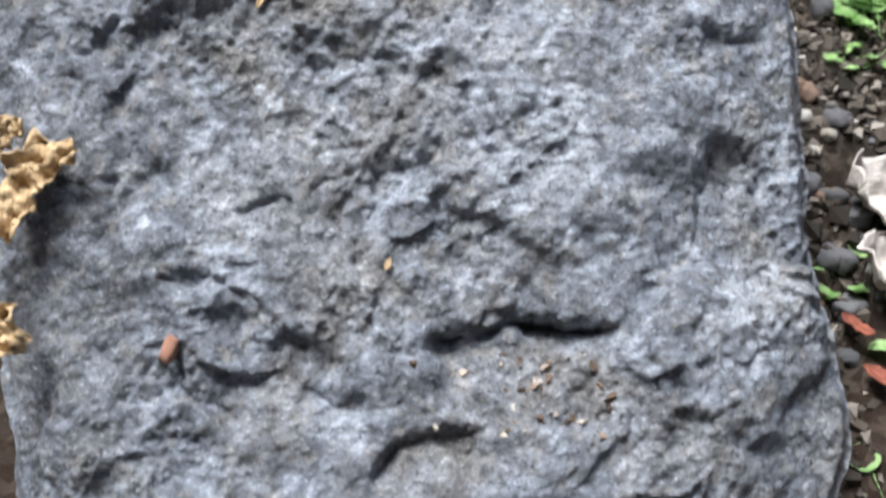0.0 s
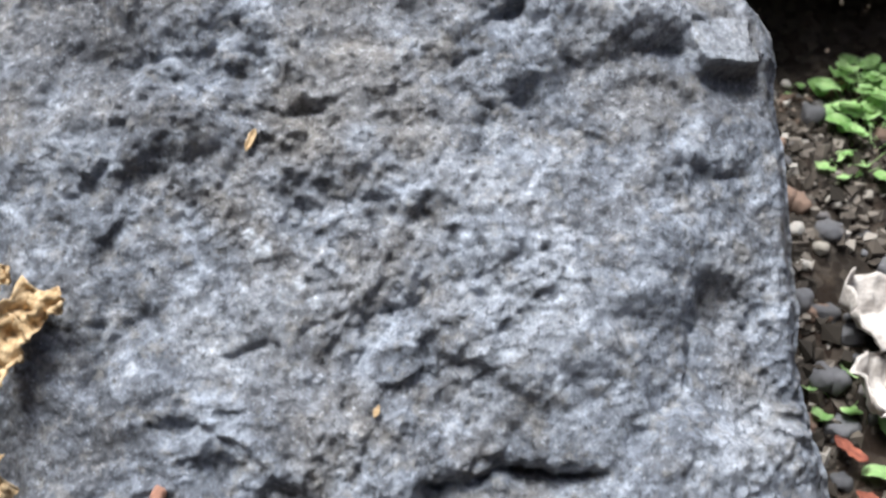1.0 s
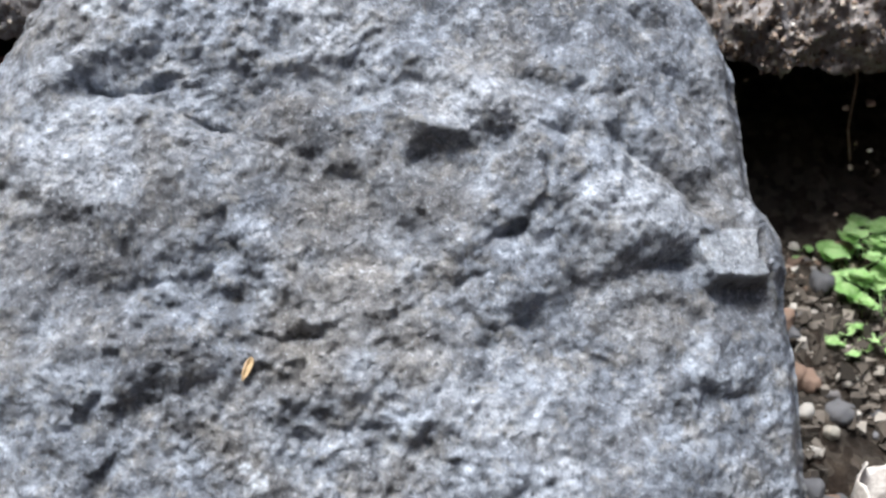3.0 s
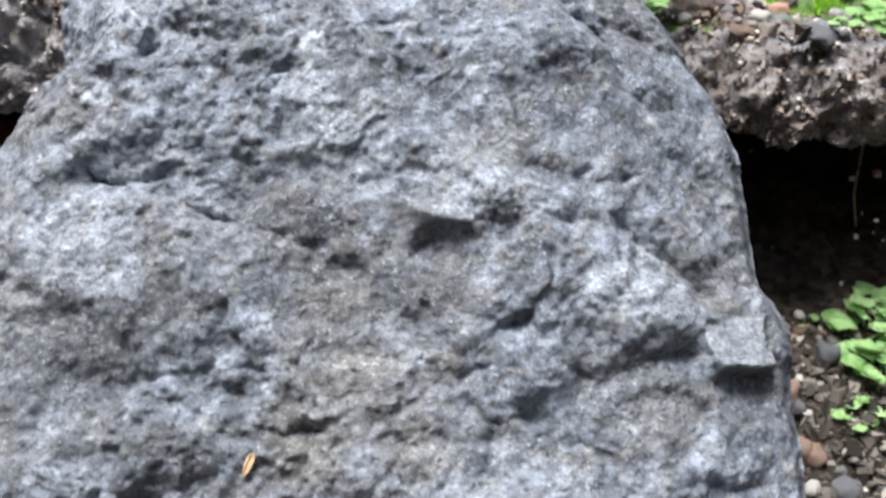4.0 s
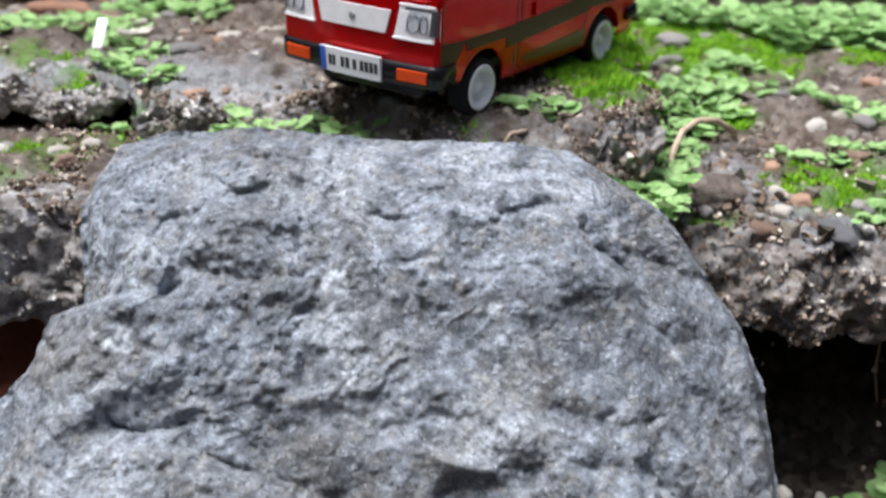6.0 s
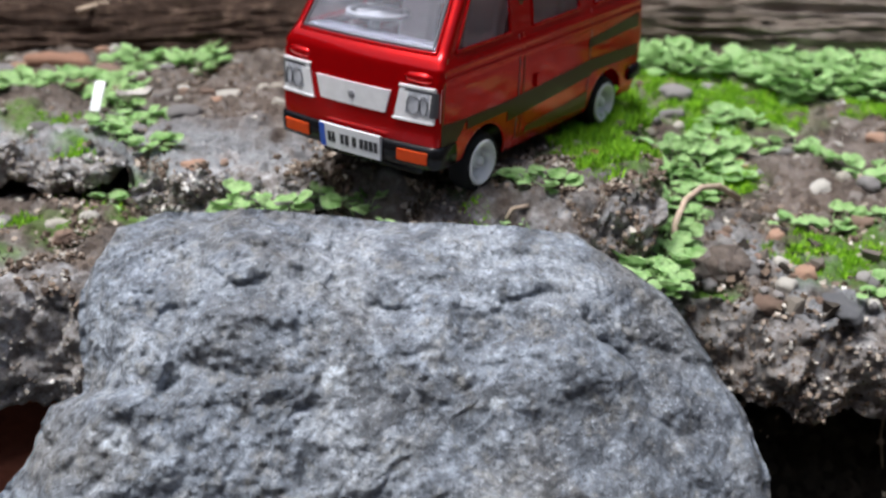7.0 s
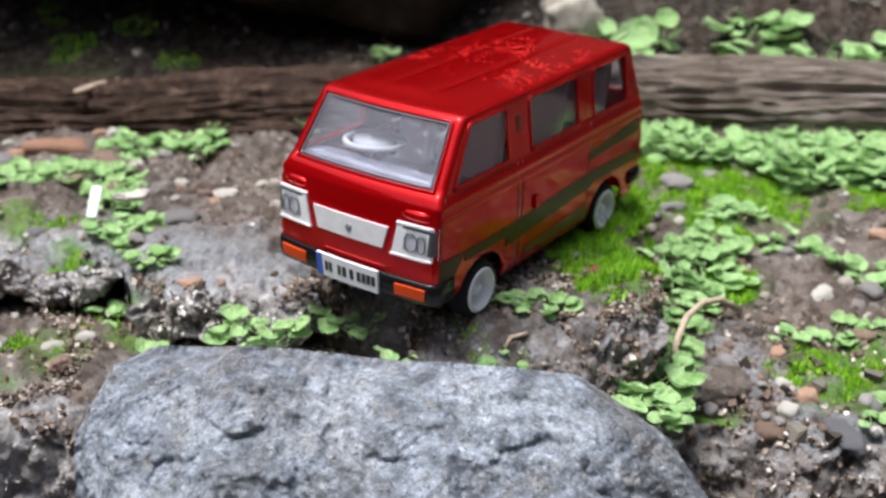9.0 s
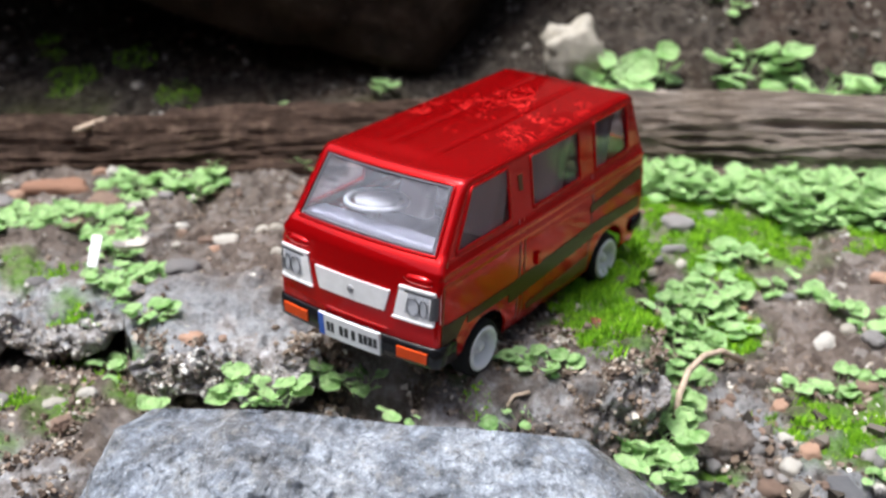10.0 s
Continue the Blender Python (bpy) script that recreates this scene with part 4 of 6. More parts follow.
def make_van_body():
    rings = [van_ring(z) for z in LEVELS]
    kinds = rings[0][1]
    cols = len(kinds)
    verts = [[x, y, z] for (pts, _), z in zip(rings, LEVELS) for x, y in pts]
    arch = 0.0092
    for v in verts:
        for hx in HUBS:
            d = math.hypot(v[0] - hx, v[2] - HUB_Z)
            if abs(v[1]) > 0.0195 and arch - 0.0010 < d < arch:
                v[0], v[2] = hx + (v[0] - hx) * arch / d, HUB_Z + (v[2] - HUB_Z) * arch / d
    # raised waist line and front crease
    for v in verts:
        crease = math.exp(-((v[2] - 0.0345) / 0.0009) ** 2) * 0.00045 - math.exp(-((v[2] - 0.0322) / 0.0006) ** 2) * 0.0003
        if abs(v[1]) > 0.0185:
            v[1] += math.copysign(crease, v[1])
    faces = []
    for j in range(len(LEVELS) - 1):
        z = (LEVELS[j] + LEVELS[j + 1]) / 2
        for i in range(cols):
            k = (i + 1) % cols
            (ka, ma), (kb, mb) = kinds[i], kinds[k]
            if z < 0.0128 and "side" not in (ka, kb) and verts[j * cols + i][0] > 0:
                continue
            if z < 0.0128 and verts[j * cols + i][0] > 0.0385:
                continue
            quad = (j * cols + i, (j + 1) * cols + i, (j + 1) * cols + k, j * cols + k)
            m = (ma + mb) / 2
            if ka == kb and WINDOW_LOW < z < SCREEN_HIGH:
                if ka == "side" and z < WINDOW_HIGH and any(a < m < b for a, b in WINDOWS):
                    continue
                if ka == "front" and abs(m) < SCREEN:
                    continue
                if ka == "back" and abs(m) < REAR_SCREEN:
                    continue
            if ka == "side" == kb:
                mid = [sum(verts[q][c] for q in quad) / 4 for c in range(3)]
                if any(math.hypot(mid[0] - hx, mid[2] - HUB_Z) < arch - 0.0002 for hx in HUBS):
                    continue
            faces.append(quad)
    # roof: fold the top ring inward in steps, with a gentle crown and ribs
    last = (len(LEVELS) - 1) * cols
    base = verts[last:last + cols]
    steps = 30
    for s in range(1, steps + 1):
        g = 1 - s / steps
        for x, y, z in base:
            yy, xx = y * g, -0.003 + (x + 0.003) * (0.25 + 0.75 * g)
            rib = -0.00035 * math.exp(-((abs(yy) - 0.0062) / 0.0007) ** 2) * float(smooth(0.036, 0.032, abs(xx + 0.003)))
            verts.append([xx, yy, z + 0.0010 * (1 - (yy / 0.0178) ** 2) * float(smooth(0.0, 0.006, 0.0345 - xx)) * float(smooth(0.0, 0.006, xx + 0.0395)) + rib])
        a, b = last + (s - 1) * cols, last + s * cols
        faces += [(a + i, b + i, b + (i + 1) % cols, a + (i + 1) % cols) for i in range(cols)]
    me = mesh_from("body", verts, faces, PAINT, True)
    ob = part("body", me, van, "metallic red painted shell")
    thick = ob.modifiers.new("thickness", "SOLIDIFY")
    thick.thickness, thick.offset = 0.0006, -1
    return ob


van_body = make_van_body()


def side_point(m, z, sign=1, out=0.0):
    return (side_x(m, z), sign * (float(half(z)) + out), z)


def front_point(s, z, out=0.0):
    w = float(half(z)) - CORNER
    return (float(nose(z)) + 0.0012 * (1 - s * s) + out, s * w, z)


def patch_mesh(name, corners, material, nu=10, nv=4, thick=0.0003, warp=None):
    """A thin plate over a curved face: corners give (s, z) quads, warp turns (s, z) into a place."""
    (s0, z0), (s1, z1), (s2, z2), (s3, z3) = corners
    grids = []
    for out in (thick, -thick):
        for j in range(nv):
            for i in range(nu):
                a, b = i / (nu - 1), j / (nv - 1)
                s = (s0 * (1 - a) + s1 * a) * (1 - b) + (s3 * (1 - a) + s2 * a) * b
                z = (z0 * (1 - a) + z1 * a) * (1 - b) + (z3 * (1 - a) + z2 * a) * b
                grids.append(warp(s, z, out))
    n = nu * nv
    faces = [tuple(f) for f in grid_faces(nv, nu)] + [tuple(f) for f in grid_faces(nv, nu, start=n, flip=True)]
    ring = [*range(nu), *[nu * j + nu - 1 for j in range(1, nv)], *[nu * (nv - 1) + i for i in range(nu - 2, -1, -1)], *[nu * j for j in range(nv - 2, 0, -1)]]
    faces += [(ring[i], n + ring[i], n + ring[(i + 1) % len(ring)], ring[(i + 1) % len(ring)]) for i in range(len(ring))]
    bm = bmesh.new()
    vs = [bm.verts.new(g) for g in grids]
    for f in faces:
        bm.faces.new([vs[i] for i in f])
    return from_bm(name, bm, material)


front_warp = lambda base: (lambda s, z, out: front_point(s, z, base + out))
side_warp = lambda sign, base: (lambda m, z, out: side_point(m, z, sign, base + out))

# glazing and window rims
lo, hi = WINDOW_LOW, WINDOW_HIGH
screen = part("windscreen", patch_mesh("windscreen", [(-SCREEN, lo), (SCREEN, lo), (SCREEN, SCREEN_HIGH), (-SCREEN, SCREEN_HIGH)], SCREEN_GLASS, 14, 8, 0.0002, front_warp(-0.0004)), van, "clear hazy plastic windscreen")


def rim_loop(point, a, b, low, high, n=10):
    loop = [point(a + (b - a) * k / n, low) for k in range(n)] + [point(b, low + (high - low) * k / n) for k in range(n)]
    loop += [point(b + (a - b) * k / n, high) for k in range(n)] + [point(a, high + (low - high) * k / n) for k in range(n)]
    return loop


part("window_rim", tube_mesh("window_rim", rim_loop(lambda s, z: front_point(s, z, 0.0), -SCREEN, SCREEN, lo, SCREEN_HIGH, 16), 0.00035, PAINT, 8, True), screen)
part("rubber_seal", tube_mesh("rubber_seal", rim_loop(lambda s, z: front_point(s, z, -0.0002), -SCREEN + 0.05, SCREEN - 0.05, lo + 0.0006, SCREEN_HIGH - 0.0006, 16), 0.0003, DASH, 6, True), screen)
for sign in (1, -1):
    for a, b in WINDOWS:
        w = part("side_window", patch_mesh("side_window", [(a, lo), (b, lo), (b, hi), (a, hi)], GLASS, 10, 6, 0.0002, side_warp(sign, -0.0005)), van)
        part("window_rim", tube_mesh("window_rim", rim_loop(lambda m, z: side_point(m, z, sign, 0.0), a, b, lo, hi, 12), 0.0004, PAINT, 8, True), w)
rear_glass = lambda s, z, out: (float(tail(z)) - 0.0002 - out, s * (float(half(z)) - CORNER), z)
part("rear_window", patch_mesh("rear_window", [(-REAR_SCREEN, lo), (REAR_SCREEN, lo), (REAR_SCREEN, hi), (-REAR_SCREEN, hi)], GLASS, 10, 6, 0.0002, rear_glass), van)

for pane in van.children:
    if pane.name.split(".")[0] in ("windscreen", "side_window", "rear_window"):
        pane.visible_shadow = False

# front face
def lamp_warp(s, z, out):
    x, y, z = front_point(s, z, out)
    over = max(0.0, abs(s) - 1.0) * (float(half(z)) - CORNER)
    return (x - 0.9 * over ** 2 / CORNER, y, z)


for sign in (1, -1):
    lamp = part("headlight", patch_mesh("headlight", [(sign * 0.55, 0.0235), (sign * 1.07, 0.0235), (sign * 1.07, 0.0306), (sign * 0.62, 0.0306)], LAMP_WHITE, 10, 6, 0.0004, lamp_warp), van, "silver rectangular headlight")
    for a, b, c, d in ((0.54, 1.03, 0.0231, 0.0235), (0.61, 1.03, 0.0305, 0.0309)):
        part("bezel", patch_mesh("bezel", [(sign * a, c), (sign * b, c), (sign * b, d), (sign * a, d)], LAMP_WHITE, 10, 2, 0.0007, lamp_warp), lamp)
    part("bezel", patch_mesh("bezel", [(sign * 0.98, 0.0246), (sign * 1.06, 0.0246), (sign * 1.06, 0.0300), (sign * 1.0, 0.0300)], LAMP_DARK, 4, 4, 0.0005, lamp_warp), lamp, "dark lamp surround")
    part("bezel", patch_mesh("bezel", [(sign * 0.68, 0.0297), (sign * 1.0, 0.0297), (sign * 1.0, 0.0301), (sign * 0.69, 0.0301)], LAMP_DARK, 8, 2, 0.0005, lamp_warp), lamp, "dark lamp surround")
    for s0, wide in ((0.79, 0.075), (0.915, 0.045)):
        ring = [lamp_warp(sign * (s0 + wide * math.cos(a * math.pi / 10)), 0.0269 + 0.0021 * math.sin(a * math.pi / 10), 0.0007) for a in range(20)]
        part("reflector", tube_mesh("reflector", ring, 0.00011, LAMP_DARK, 6, True), lamp, "dark ring of the reflector")
    part("lens", patch_mesh("lens", [(sign * 0.69, 0.0249), (sign * 0.97, 0.0249), (sign * 0.97, 0.0296), (sign * 0.73, 0.0296)], LENS, 8, 5, 0.0005, lamp_warp), lamp, "shiny grey lamp lens")
    # moulded brow above each lamp
    part("brow", tube_mesh("brow", [front_point(sign * s, 0.0325, -0.0006) for s in (0.62, 0.7, 0.8, 0.9, 0.98)], 0.0013, PAINT, 10, False, [0.4, 0.9, 1.0, 1.0, 0.7]), van)
grille = part("grille_panel", patch_mesh("grille_panel", [(-0.438, 0.0238), (0.438, 0.0238), (0.503, 0.0289), (-0.503, 0.0289)], SILVER, 14, 5, 0.0005, front_warp(0.0)), van, "pale silver front panel")
part("badge", lathe_mesh("badge", [(0.0, -0.0003), (0.0007, -0.0003), (0.0009, -0.0002), (0.0009, 0.0002), (0.0, 0.0002)], BADGE, 6), grille, "small grey badge", pose(0.0515, 0, 0.0264, 0, 0, 90))

# bumpers
def bumper_mesh(sign, z0, z1, out):
    ring_z = [z0, z0 + 0.0006, (z0 + z1) / 2, z1 - 0.0006, z1]
    offs = [0.0, out * 0.85, out, out * 0.85, 0.0]
    verts, n = [], 0
    zc = (z0 + z1) / 2
    w = float(half(zc))
    end = float(nose(zc)) if sign > 0 else -float(tail(zc))
    path = [(end - 0.0062, w)] + [(end - CORNER + CORNER * math.sin(k * math.pi / 16), w - CORNER + CORNER * math.cos(k * math.pi / 16)) for k in range(9)]
    path = path + [(end + 0.0012 * (1 - (s / 6) ** 2), s / 6 * (w - CORNER)) for s in range(5, -6, -1)] + [(x, -y) for x, y in reversed(path)]
    for z, o in zip(ring_z, offs):
        for i, (x, y) in enumerate(path):
            a, b = path[max(i - 1, 0)], path[min(i + 1, len(path) - 1)]
            nx, ny = a[1] - b[1], b[0] - a[0]
            l = math.hypot(nx, ny)
            verts.append((sign * (x + nx / l * (o - 0.0003)), y + ny / l * (o - 0.0003), z))
    faces = [tuple(f) for f in grid_faces(5, len(path))]
    k = len(path)
    faces += [tuple(4 * k + i for i in (j, j + 1)) + tuple(i for i in (j + 1, j)) for j in range(k - 1)]
    faces += [tuple(r * k for r in range(5)), tuple(r * k + k - 1 for r in range(5))]
    bm = bmesh.new()
    vs = [bm.verts.new(v) for v in verts]
    for f in faces:
        bm.faces.new([vs[i] for i in f])
    return from_bm("bumper", bm, BLACK, True)


bumper = part("front_bumper", bumper_mesh(1, 0.0124, 0.0182, 0.0014), van, "glossy black front bumper")
part("rear_bumper", bumper_mesh(-1, 0.0125, 0.0170, 0.0013), van, "black rear bumper")
for sign in (1, -1):
    part("indicator", patch_mesh("indicator", [(sign * 0.62, 0.0140), (sign * 0.99, 0.0140), (sign * 0.99, 0.0166), (sign * 0.62, 0.0166)], ORANGE, 6, 3, 0.0005, front_warp(0.0009)), bumper, "orange indicator lens")
plate = part("number_plate", patch_mesh("number_plate", [(-0.42, 0.0128), (0.42, 0.0128), (0.42, 0.0184), (-0.42, 0.0184)], PLATE, 6, 3, 0.0004, front_warp(0.0014)), van, "white plate with blue band and dark bars")
part("blue_band", patch_mesh("blue_band", [(-0.418, 0.0129), (-0.34, 0.0129), (-0.34, 0.0183), (-0.418, 0.0183)], BLUE, 3, 3, 0.0005, front_warp(0.0014)), plate, "blue band")
for s0, s1 in ((-0.30, -0.255), (-0.24, -0.20), (-0.12, -0.07), (-0.05, 0.0), (0.05, 0.10), (0.15, 0.20), (0.215, 0.265), (0.28, 0.33), (0.345, 0.39)):
    part("plate_bar", patch_mesh("plate_bar", [(s0, 0.0144), (s1, 0.0144), (s1, 0.0168), (s0, 0.0168)], INK, 3, 2, 0.0005, front_warp(0.0014)), plate)

# side decals, seams, handles
for sign in (1, -1):
    part("decal_stripe", patch_mesh("decal_stripe", [(-0.0185, 0.0192), (0.0215, 0.0170), (0.0215, 0.0220), (-0.0185, 0.0236)], STRIPE, 24, 4, 0.00008, side_warp(sign, 0.0001)), van, "dark brown side stripe")
    part("decal_stripe", patch_mesh("decal_stripe", [(0.0405, 0.0172), (0.0452, 0.0174), (0.0452, 0.0228), (0.0365, 0.0222)], STRIPE, 10, 4, 0.00008, side_warp(sign, 0.0001)), van, "dark brown side stripe")
    part("decal_stripe", patch_mesh("decal_stripe", [(0.0215, 0.0196), (0.0365, 0.0196), (0.0365, 0.0222), (0.0215, 0.0220)], STRIPE, 10, 4, 0.00008, side_warp(sign, 0.0001)), van, "dark brown side stripe")
    part("decal_stripe", patch_mesh("decal_stripe", [(-0.0425, 0.0195), (-0.0185, 0.0200), (-0.0185, 0.0236), (-0.0425, 0.0226)], STRIPE, 16, 4, 0.00008, side_warp(sign, 0.0001)), van, "dark brown side stripe")
    part("decal_line", patch_mesh("decal_line", [(-0.0175, 0.0105), (0.0130, 0.0120), (0.0130, 0.0136), (-0.0175, 0.0150)], GOLD, 20, 3, 0.00008, side_warp(sign, 0.0001)), van, "gold side line")
    part("decal_line", patch_mesh("decal_line", [(-0.0425, 0.0276), (-0.0160, 0.0268), (-0.0160, 0.0290), (-0.0425, 0.0312)], STRIPE, 20, 3, 0.00008, side_warp(sign, 0.0001)), van, "brown side line")
    for m, mat in ((-0.0172, LAMP_DARK), (0.0152, GOLD), (0.0446, GOLD), (0.0172, LAMP_DARK)):
        part("door_seam", patch_mesh("door_seam", [(m, 0.0115), (m + 0.0003, 0.0115), (m + 0.0003, 0.0366), (m, 0.0366)], mat, 2, 16, 0.00012, side_warp(sign, 0.0)), van)
    part("door_handle", patch_mesh("door_handle", [(0.0085, 0.0228), (0.0102, 0.0228), (0.0102, 0.0258), (0.0085, 0.0258)], PAINT, 3, 3, 0.0005, side_warp(sign, 0.0002)), van, "red moulded door handle")
    part("pillar_mark", patch_mesh("pillar_mark", [(0.0150, 0.0430), (0.0164, 0.0430), (0.0168, 0.0468), (0.0150, 0.0468)], GOLD, 3, 3, 0.0002, side_warp(sign, 0.0)), van, "small gold mark")

# underside, wheels
part("chassis", box_mesh("chassis", (0.088, 0.029, 0.0075), BLACK, 0.001), van, "black plastic underside", pose(0.001, 0, 0.0120))
part("floor_pan", box_mesh("floor_pan", (0.090, 0.0405, 0.001), BLACK), van, "", pose(0.001, 0, 0.0205))
tyre_mesh = lathe_mesh("tyre", [(0.0042, 0.0024), (0.0056, 0.0029), (0.0065, 0.0026), (TYRE_R, 0.0015), (TYRE_R, -0.0015), (0.0066, -0.0022), (0.0042, -0.0024)], TYRE, 48)
rim_mesh = lathe_mesh("rim", [(0.0, 0.0020), (0.0014, 0.0020), (0.0018, 0.0006), (0.0024, -0.0006), (0.0035, -0.0005), (0.0038, 0.0010), (0.0043, 0.0031), (0.0050, 0.0033), (0.0054, 0.0029), (0.0054, 0.0), (0.0, 0.0)], RIM, 48)
hub_mesh = lathe_mesh("hub_cap", [(0.0, 0.0027), (0.0009, 0.0027), (0.0013, 0.0021), (0.0013, 0.001)], RIM, 24)
for x in HUBS:
    for sign in (1, -1):
        tyre = part("wheel", tyre_mesh, van, "black tyre on a white plastic rim", pose(x, sign * HUB_Y, HUB_Z, 0, 0, 0 if sign > 0 else 180))
        rim = part("rim", rim_mesh, tyre, "white plastic rim")
        part("hub_cap", hub_mesh, tyre)

# inside
part("dashboard", box_mesh("dashboard", (0.007, 0.037, 0.004), DASH, 0.0012), van, "pale grey dashboard", pose(0.0415, 0, 0.0360, 0, -8, 0))
steer = [(0.0068 * math.cos(k * math.pi / 12), 0.0068 * math.sin(k * math.pi / 12), 0) for k in range(24)]
wheel = part("steering_wheel", tube_mesh("steering_wheel", steer, 0.0007, WHEEL_WHITE, 8, True), van, "white steering wheel", pose(0.0362, -0.0045, 0.0408, 0, -4, 0))
part("wheel_boss", lathe_mesh("wheel_boss", [(0.0, 0.0012), (0.0036, 0.0012), (0.0048, 0.0006), (0.0050, -0.0004), (0.0, -0.0006)], WHEEL_WHITE, 24), wheel, "", pose(0, 0, 0, -90, 0, 0))
for k in range(3):
    part("spoke", box_mesh("spoke", (0.0056, 0.0012, 0.0007), WHEEL_WHITE, 0.0002), wheel, "", pose(0.0028 * math.cos(k * 2.094 + 0.5), 0.0028 * math.sin(k * 2.094 + 0.5), 0, 0, 0, math.degrees(k * 2.094 + 0.5)))
part("steering_column", tube_mesh("steering_column", [(0.0362, -0.0045, 0.0408), (0.0390, -0.0045, 0.0360)], 0.0012, WHEEL_WHITE), van)
for x, y, w in ((0.019, 0.0095, 0.0125), (0.019, -0.0095, 0.0125), (-0.009, 0.0095, 0.0125), (-0.009, -0.0095, 0.0125), (-0.031, 0.0090, 0.0145), (-0.031, -0.0090, 0.0145)):
    seat = part("seat", box_mesh("seat", (0.013, w, 0.006), DASH, 0.0015), van, "dark seat with a grey-beige back", pose(x, y, 0.0262))
    part("backrest", box_mesh("backrest", (0.0042, w - 0.003, 0.0200), SEAT, 0.0019, 4), seat, "grey-beige backrest", pose(-0.0058, 0, 0.0105, 0, -12, 0))


# ---- plants ----
dice = random.Random(11)


def leaf_mesh(name, lobes, seed, material=None, cup=0.22):
    """A small round blade, one unit wide, hinged at its stalk."""
    r = random.Random(seed)
    n, rings = 14, 3
    verts, phase = [(0.5, 0, 0.02)], r.random() * 6
    for k in range(1, rings + 1):
        for i in range(n):
            t = 2 * math.pi * i / n
            edge = 0.5 * (1 + 0.07 * math.cos(lobes * t + phase) + 0.03 * r.uniform(-1, 1))
            edge *= 1 - 0.28 * max(0, math.cos(t - math.pi)) ** 6
            d = edge * k / rings
            z = cup * d * d * 1.6 - 0.05 * abs(math.sin(t)) * d + 0.10 * math.sin(3 * t + phase) * d
            verts.append((0.5 + d * math.cos(t), d * 0.95 * math.sin(t), z))
    faces = [(0, 1 + i, 1 + (i + 1) % n) for i in range(n)]
    for k in range(rings - 1):
        a, b = 1 + k * n, 1 + (k + 1) * n
        faces += [(a + i, b + i, b + (i + 1) % n, a + (i + 1) % n) for i in range(n)]
    base = len(verts)
    for x, z in ((0.05, 0.0), (-0.45, -0.5)):
        verts += [(x, 0.03, z), (x, -0.03, z), (x, 0, z + 0.05)]
    faces += [(base, base + 1, base + 4, base + 3), (base + 1, base + 2, base + 5, base + 4), (base + 2, base, base + 3, base + 5)]
    return mesh_from(name, verts, faces, material or LEAF)


LEAVES = [leaf_mesh("leaf", k, 20 + k, None, c) for k, c in ((2, 0.45), (3, 0.6), (4, -0.35), (5, 0.5), (3, -0.5))]


def plant(label, patches, size, lift=0.0015, base=None, tilt=20, group="weeds on the ledge"):
    """patches: x, y, half widths along x and y, number of leaves."""
    x0, y0 = patches[0][0], patches[0][1]
    z0 = base if base is not None else float(height_at(x0, y0)[0])
    root = tagged(new("weed_plant"), label, "plant", group)
    root.matrix_world = pose(x0, y0, z0)
    for px, py, rx, ry, count in patches:
        for k in range(round(count * 1.75)):
            a, d = dice.uniform(0, 2 * math.pi), math.sqrt(dice.random())
            x, y = px + rx * d * math.cos(a), py + ry * d * math.sin(a)
            z = (base if base is not None else float(height_at(x, y)[0])) + lift * dice.uniform(0.3, 1.1) + lift * 0.7 * (1 - d)
            s = size * dice.choice((0.55, 0.75, 0.95, 1.15, 1.3)) * dice.uniform(0.9, 1.1)
            m = pose(x - x0, y - y0, z - z0, dice.uniform(-tilt, tilt), dice.uniform(-tilt, tilt * 0.5), math.degrees(a) + dice.uniform(-70, 70)) @ Matrix.Diagonal((s, s * dice.uniform(0.85, 1.15), s, 1))
            part("leaf", dice.choice(LEAVES), root, "", m)
    return root


FRESH = "fresh green small-leaved weed creeping over the ledge"
plant(FRESH, [(-0.118, 0.406, 0.022, 0.009, 46), (-0.134, 0.402, 0.012, 0.006, 14), (-0.099, 0.389, 0.006, 0.009, 14)], 0.0052)
plant("trailing green weed growing down a crack", [(-0.096, 0.371, 0.004, 0.010, 16), (-0.090, 0.362, 0.010, 0.004, 16), (-0.091, 0.350, 0.003, 0.008, 8), (-0.084, 0.335, 0.006, 0.005, 7), (-0.077, 0.337, 0.005, 0.003, 5)], 0.0046)
plant(FRESH, [(-0.103, 0.434, 0.013, 0.006, 22), (-0.088, 0.440, 0.011, 0.006, 20)], 0.0050)
plant(FRESH, [(-0.080, 0.459, 0.010, 0.005, 18), (-0.056, 0.459, 0.015, 0.006, 28)], 0.0056, 0.003)
plant("bright green round-leaved weed in the gap beside the rock", [(-0.0470, 0.3085, 0.0058, 0.0040, 10), (-0.0385, 0.3055, 0.002, 0.002, 2)], 0.0046, 0.0036, 0.1665)
plant("small green seedling in a crack", [(-0.0716, 0.311, 0.004, 0.003, 5)], 0.0050, 0.002)
plant("small green seedling under the bumper", [(-0.022, 0.3165, 0.005, 0.003, 7), (-0.0285, 0.322, 0.003, 0.002, 3)], 0.0044, 0.002, 0.1660)
plant("small round green leaves in the crevice", [(-0.0118, 0.300, 0.004, 0.002, 3)], 0.0038, 0.0015, 0.1680)
plant("small round green leaves in the crevice", [(0.0075, 0.305, 0.002, 0.002, 1), (0.0124, 0.298, 0.004, 0.003, 2), (0.0175, 0.3015, 0.001, 0.001, 1)], 0.0042, 0.0016, 0.1685)
plant("pale green weed beside the front wheel", [(0.0190, 0.3125, 0.0065, 0.0030, 12), (0.0235, 0.3140, 0.003, 0.002, 5)], 0.0036)
